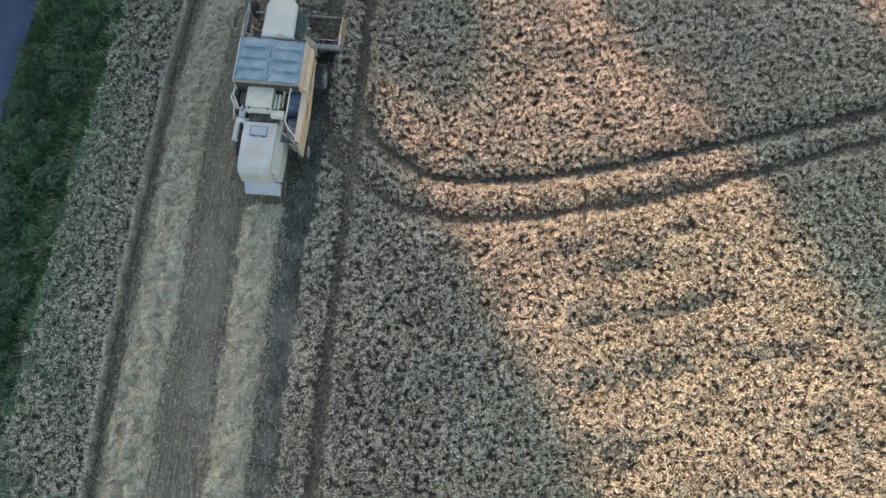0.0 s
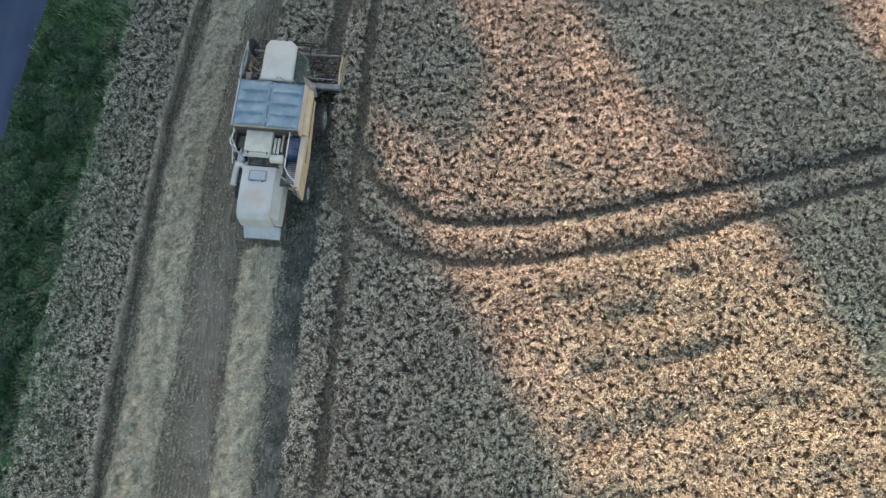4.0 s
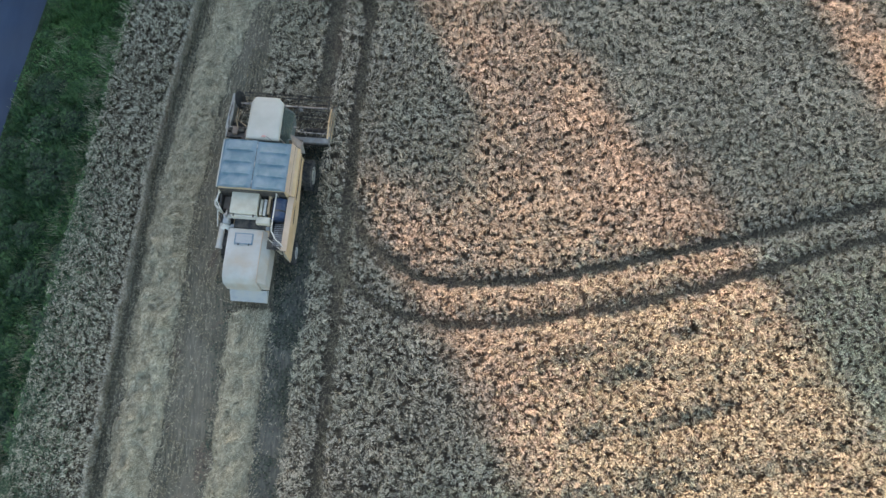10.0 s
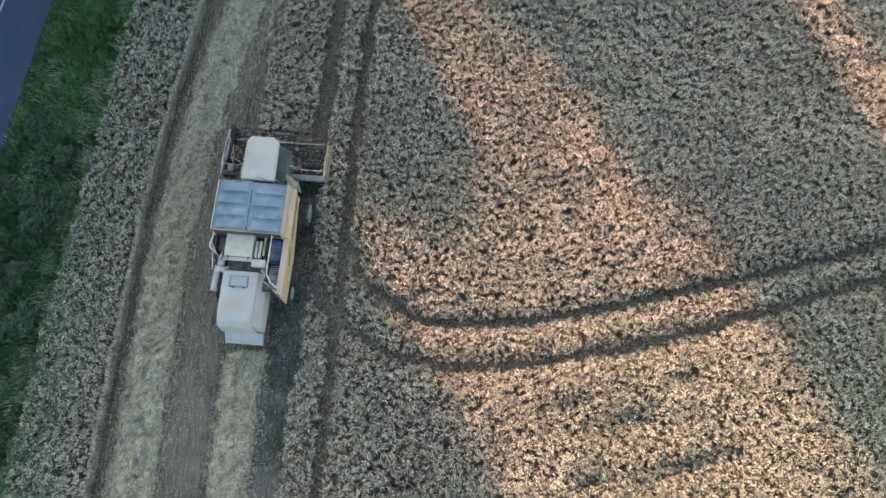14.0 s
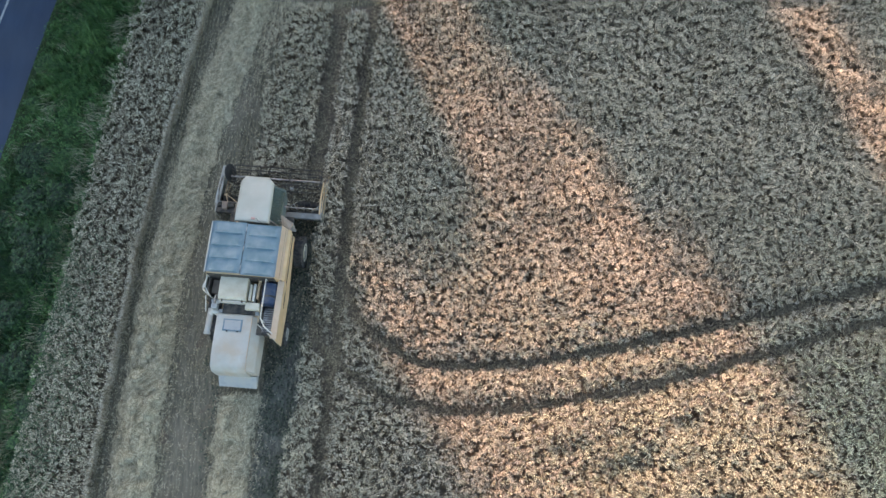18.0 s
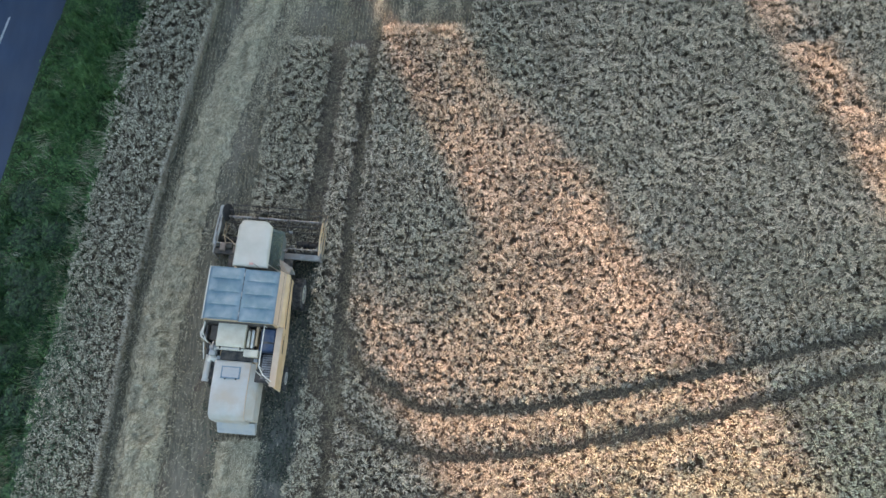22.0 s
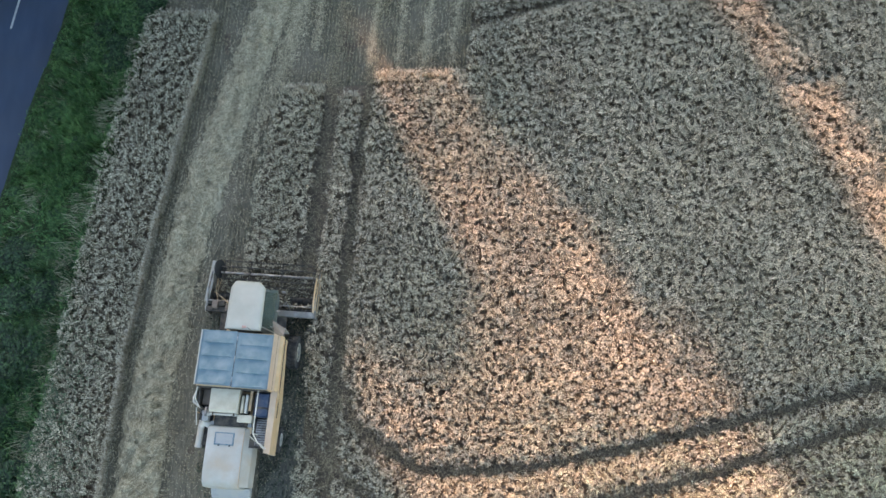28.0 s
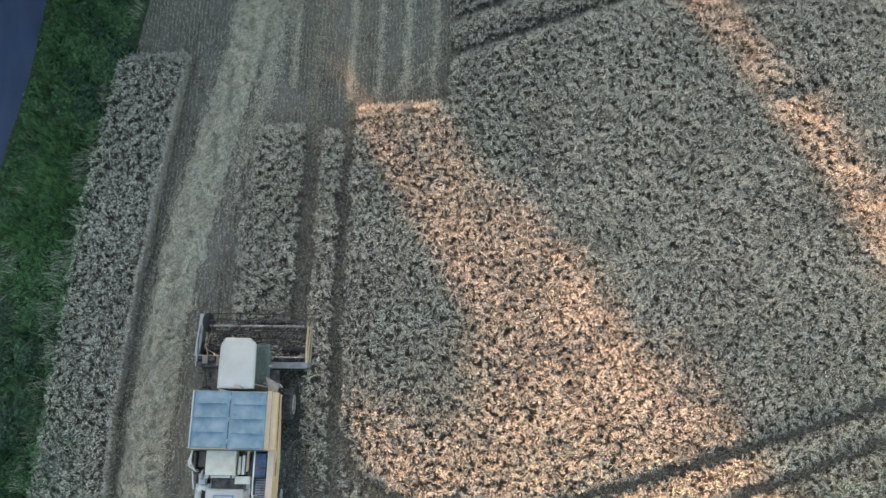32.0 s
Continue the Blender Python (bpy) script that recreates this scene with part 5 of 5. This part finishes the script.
    part("roof_cable", tube([(0.3, 1.36, 3.46), (0.42, 1.26, 3.45), (0.55, 1.2, 3.38)], 0.012, 6), M_DARK, roof)
    part("seat", box(0.0, 0.4, 1.7, 2.1, 1.65, 2.2, 0.06), M_DARK, cab)
    part("cab_platform", box(-1.3, 1.4, 1.2, 2.2, 1.5, 1.56, 0.008), M_DARK, c, "dark driver's platform")
    bm = bmesh.new()
    top_face = [bm.verts.new(p) for p in ((1.14, 1.78, 3.0), (1.66, 1.5, 2.8), (1.6, 1.21, 2.82), (1.36, 1.21, 3.28))]
    face = bm.faces.new(top_face)
    grown = bmesh.ops.extrude_face_region(bm, geom=[face])
    bmesh.ops.translate(bm, verts=[e for e in grown["geom"] if isinstance(e, bmesh.types.BMVert)], vec=(0, 0, -0.04))
    bmesh.ops.recalc_face_normals(bm, faces=bm.faces[:])
    guard = part("platform_guard", bm, M_RUST, c, "dull brownish guard plate beside the cab")
    part("guard_front", prism([(1.08, 2.98), (1.66, 2.78), (1.6, 1.7), (1.1, 1.7)], 1.5, 1.53, "y", 0.006), M_GREY, guard)
    mir = part("mirror_arm", tube([(0.86, 3.0, 2.9), (1.2, 3.05, 2.95), (1.42, 2.95, 2.9)], 0.014, 6), M_DARK, c)
    part("mirror", box(1.36, 1.5, 2.93, 2.97, 2.72, 3.0, 0.012), M_STEEL, mir)
    # running gear
    wheel(c, "front_tyre", 1.68, 0.95, 0.68, 0.42, 0.37, 1, 22, M_IVORY)
    wheel(c, "front_tyre", -1.68, 0.95, 0.68, 0.42, 0.37, -1, 22, M_IVORY)
    wheel(c, "rear_tyre", 1.42, -2.62, 0.5, 0.3, 0.25, 1, 18, M_CREAM)
    wheel(c, "rear_tyre", -1.42, -2.62, 0.5, 0.3, 0.25, -1, 18, M_CREAM)
    # feeder house and header
    part("feeder_house", prism([(1.9, 1.0), (1.9, 1.65), (3.2, 0.95), (3.2, 0.35)], -0.55, 0.7, bevel=0.02), M_YELLOW, c, "yellow feeder housing")
    for x in (-0.7, 0.86):
        part("lift_ram", tube([(x, 1.8, 0.8), (x, 2.6, 0.62), (x, 3.15, 0.5)], 0.045, 10), M_STEEL, c, "", True)
    hx0, hx1 = -2.16, 2.36
    head = part("header_table", prism([(2.66, 0.95), (2.7, 0.98), (2.8, 0.3), (3.3, 0.14), (4.25, 0.12), (4.25, 0.09), (3.25, 0.09), (2.66, 0.22)], hx0, hx1, bevel=0.006), M_DARK, c, "dark worn cutting table")
    part("top_beam", box(0.5, hx1, 2.36, 2.62, 0.86, 1.02, 0.03), M_BEAM, head, "dull grey top beam")
    part("top_beam", box(hx0, 0.5, 2.38, 2.6, 0.86, 1.0, 0.03), M_DARK, head, "dark dirty stretch of the top beam")
    part("pipe_rail", tube([(hx0 + 0.1, 2.84, 1.06), (hx1 - 0.04, 2.8, 1.06)], 0.028, 8), M_STEEL, head, "thin steel pipe along the beam")
    part("back_beam", box(hx0, hx1, 2.5, 2.64, 0.4, 0.52, 0.02), M_DARK, head)
    part("auger", tube([(hx0 + 0.06, 3.2, 0.42), (hx1 - 0.06, 3.2, 0.42)], 0.15, 20), M_DARK, head, "dark feed auger", True)
    bm = bmesh.new()
    for s in (-1, 1):
        prev = None
        for k in range(97):
            a = s * k / 96 * 7 * 2 * math.pi
            x = 0.07 + s * (0.3 + 1.9 * k / 96)
            pair = [bm.verts.new((x, 3.2 + r * math.cos(a), 0.42 + r * math.sin(a))) for r in (0.14, 0.26)] + [bm.verts.new((x + 0.012, 3.2 + r * math.cos(a), 0.42 + r * math.sin(a))) for r in (0.26, 0.14)]
            if prev:
                for q in range(4):
                    bm.faces.new((prev[q], prev[(q + 1) % 4], pair[(q + 1) % 4], pair[q]))
            prev = pair
    part("auger_flighting", bm, M_DARK, head)
    bm = bmesh.new()
    for k in range(58):
        x = hx0 + 0.08 + k * (hx1 - hx0 - 0.16) / 57
        prism([(x - 0.022, 4.24), (x + 0.022, 4.24), (x, 4.36)], 0.09, 0.115, "z", 0, bm)
    part("cutter_bar", bm, M_STEEL, head)
    g = np.random.default_rng(77)
    n = 3600
    px, py = g.uniform(hx0 + 0.1, hx1 - 0.1, n), g.uniform(2.85, 4.2, n)
    pz = 0.24 + 0.42 * np.clip(0.6 + fbm(px, py, 0.5, 78), 0.1, 1.2) * np.clip((4.35 - py) * 1.5, 0, 1)
    way = g.normal(0.2, 1.0, n)
    root = np.stack([px, py, pz], 1)
    v, cn = strokes(root, root + np.stack([np.cos(way) * 0.2, np.sin(way) * 0.2, g.uniform(-0.06, 0.08, n)], 1), g.uniform(0.015, 0.035, n), g.uniform(0, 0.04, n))
    crop = raw_mesh("cut_crop", v, 3, cn, [M_SHADED_STEM, M_EAR_GREY], (np.arange(len(cn) // 3) // 2 % 3 == 0).astype(int))
    crop.parent = head
    tagged(crop, "cut wheat gathering in the header", kind="stuff")
    # reel: six bats with tines on spider discs
    ry, rz, rr = 4.1, 0.95, 0.5
    reel = part("reel_shaft", tube([(hx0 + 0.36, ry, rz), (hx1 - 0.1, ry, rz)], 0.05, 12), M_STEEL, head, "grey reel shaft", True)
    for x in (hx0 + 0.55, -0.5, 0.85, hx1 - 0.14):
        bm = lathe([(x - 0.01, 0.12), (x + 0.01, 0.12)], 16, m=Matrix.Translation((0, ry, rz)))
        for k in range(6):
            a = k * math.pi / 3 + 0.25
            tube([(x, ry, rz), (x, ry + rr * math.cos(a), rz + rr * math.sin(a))], 0.018, 6, bm)
            b = a + math.pi / 3
            tube([(x, ry + rr * 0.62 * math.cos(a), rz + rr * 0.62 * math.sin(a)), (x, ry + rr * 0.62 * math.cos(b), rz + rr * 0.62 * math.sin(b))], 0.012, 5, bm)
        part("reel_spider", bm, M_DARK, head)
    for k in range(6):
        a = k * math.pi / 3 + 0.25
        by, bz = ry + rr * math.cos(a), rz + rr * math.sin(a)
        bat = part("reel_bat", tube([(hx0 + 0.53, by, bz), (hx1 - 0.12, by, bz)], 0.022, 8), M_DARK, head, "", True)
        bm = bmesh.new()
        for q in range(30):
            x = hx0 + 0.6 + q * (hx1 - hx0 - 0.8) / 29
            tube([(x, by, bz), (x, by - 0.03, bz - 0.22)], 0.006, 4, bm, ends=False)
        tagged(part("tines", bm, M_DARK, bat), kind="stuff")
    for x in (hx0 + 0.03, hx1 - 0.03):
        part("reel_arm", tube([(x, 2.6, 1.0), (x, 3.3, 1.14), (x, ry, rz)], 0.04, 8), M_YELLOW if x > 0 else M_STEEL, head)
    # end sheets and crop dividers
    for x, mat_end, word in ((hx0 - 0.02, M_HOOD, "dull grey header end sheet"), (hx1 + 0.02, M_STEEL, "worn steel header end sheet")):
        part("end_sheet", prism([(2.4, 0.1), (2.4, 0.98), (3.0, 1.02), (4.3, 0.6), (4.75, 0.15), (4.3, 0.08)], x - 0.02, x + 0.02, bevel=0.008), mat_end, head, word)
    part("crop_divider", prism([(hx0 - 0.16, 2.85), (hx0 + 0.04, 2.85), (hx0 + 0.1, 3.7), (hx0 + 0.08, 4.62), (hx0 - 0.06, 4.62), (hx0 - 0.12, 3.7)], 0.78, 0.86, "z", 0.02), M_HOOD, head, "pale grey crop divider along the header's end", True)
    for dx, z in ((0.05, 0.9), (0.11, 0.72)):
        part("divider_rod", tube([(hx1 + dx, 2.7, z + 0.1), (hx1 + dx, 3.8, z), (hx1 + 0.02, 4.7, 0.2)], 0.024, 8), M_YELLOW, head, "yellow divider rod", True)
    part("reel_drive_disc", lathe([(-0.045, 0.06), (-0.035, 0.38), (-0.02, 0.4), (0.02, 0.4), (0.035, 0.38), (0.045, 0.06)], 28, m=Matrix.Translation((hx0 + 0.36, ry + 0.12, 1.0)) @ Matrix.Rotation(-0.36, 4, "Y")), M_BLACK, head, "black reel drive disc", True)
    part("drive_belt", tube([(hx0 + 0.34, ry, 1.0), (hx0 + 0.3, 3.3, 0.95), (hx0 + 0.5, 2.7, 0.95)], 0.014, 6), M_YELLOW, head)
    part("drive_belt", tube([(hx0 + 0.42, ry - 0.3, 0.8), (hx0 + 0.26, 3.15, 0.7)], 0.011, 6), M_YELLOW, head)
    part("drive_motor", lathe([(-0.14, 0.04), (-0.12, 0.12), (0.12, 0.12), (0.14, 0.04)], 16, m=Matrix.Translation((-1.5, 2.72, 1.05))), M_DARK, head, "black hydraulic motor", True)
    part("drive_case", box(-1.9, -1.65, 2.5, 2.85, 0.9, 1.12, 0.04), M_RUST, head)
    part("drive_case", box(-1.32, -1.12, 2.42, 2.7, 0.98, 1.14, 0.03), M_RUST, head)
    for k, (p, q) in enumerate((((-1.9, 3.2, 1.02), (-1.4, 2.9, 1.3)), ((-1.4, 2.9, 1.3), (-0.8, 2.4, 1.5)), ((0.9, 2.6, 1.02), (1.2, 2.95, 1.12)), ((1.2, 2.95, 1.12), (1.42, 2.6, 1.02)), ((1.95, 2.55, 1.02), (2.3, 2.95, 1.1)), ((1.5, 2.1, 0.95), (1.62, 2.2, 1.0)))):
        part("hydraulic_hose", tube([p, ((p[0] + q[0]) / 2, (p[1] + q[1]) / 2, max(p[2], q[2]) + 0.05), q], 0.014, 6), M_YELLOW if k < 2 else M_STEEL, head)
    part("lamp_bracket", box(1.2, 1.34, 2.18, 2.24, 2.7, 2.76, 0.01), M_STEEL, c)
    return c


combine()
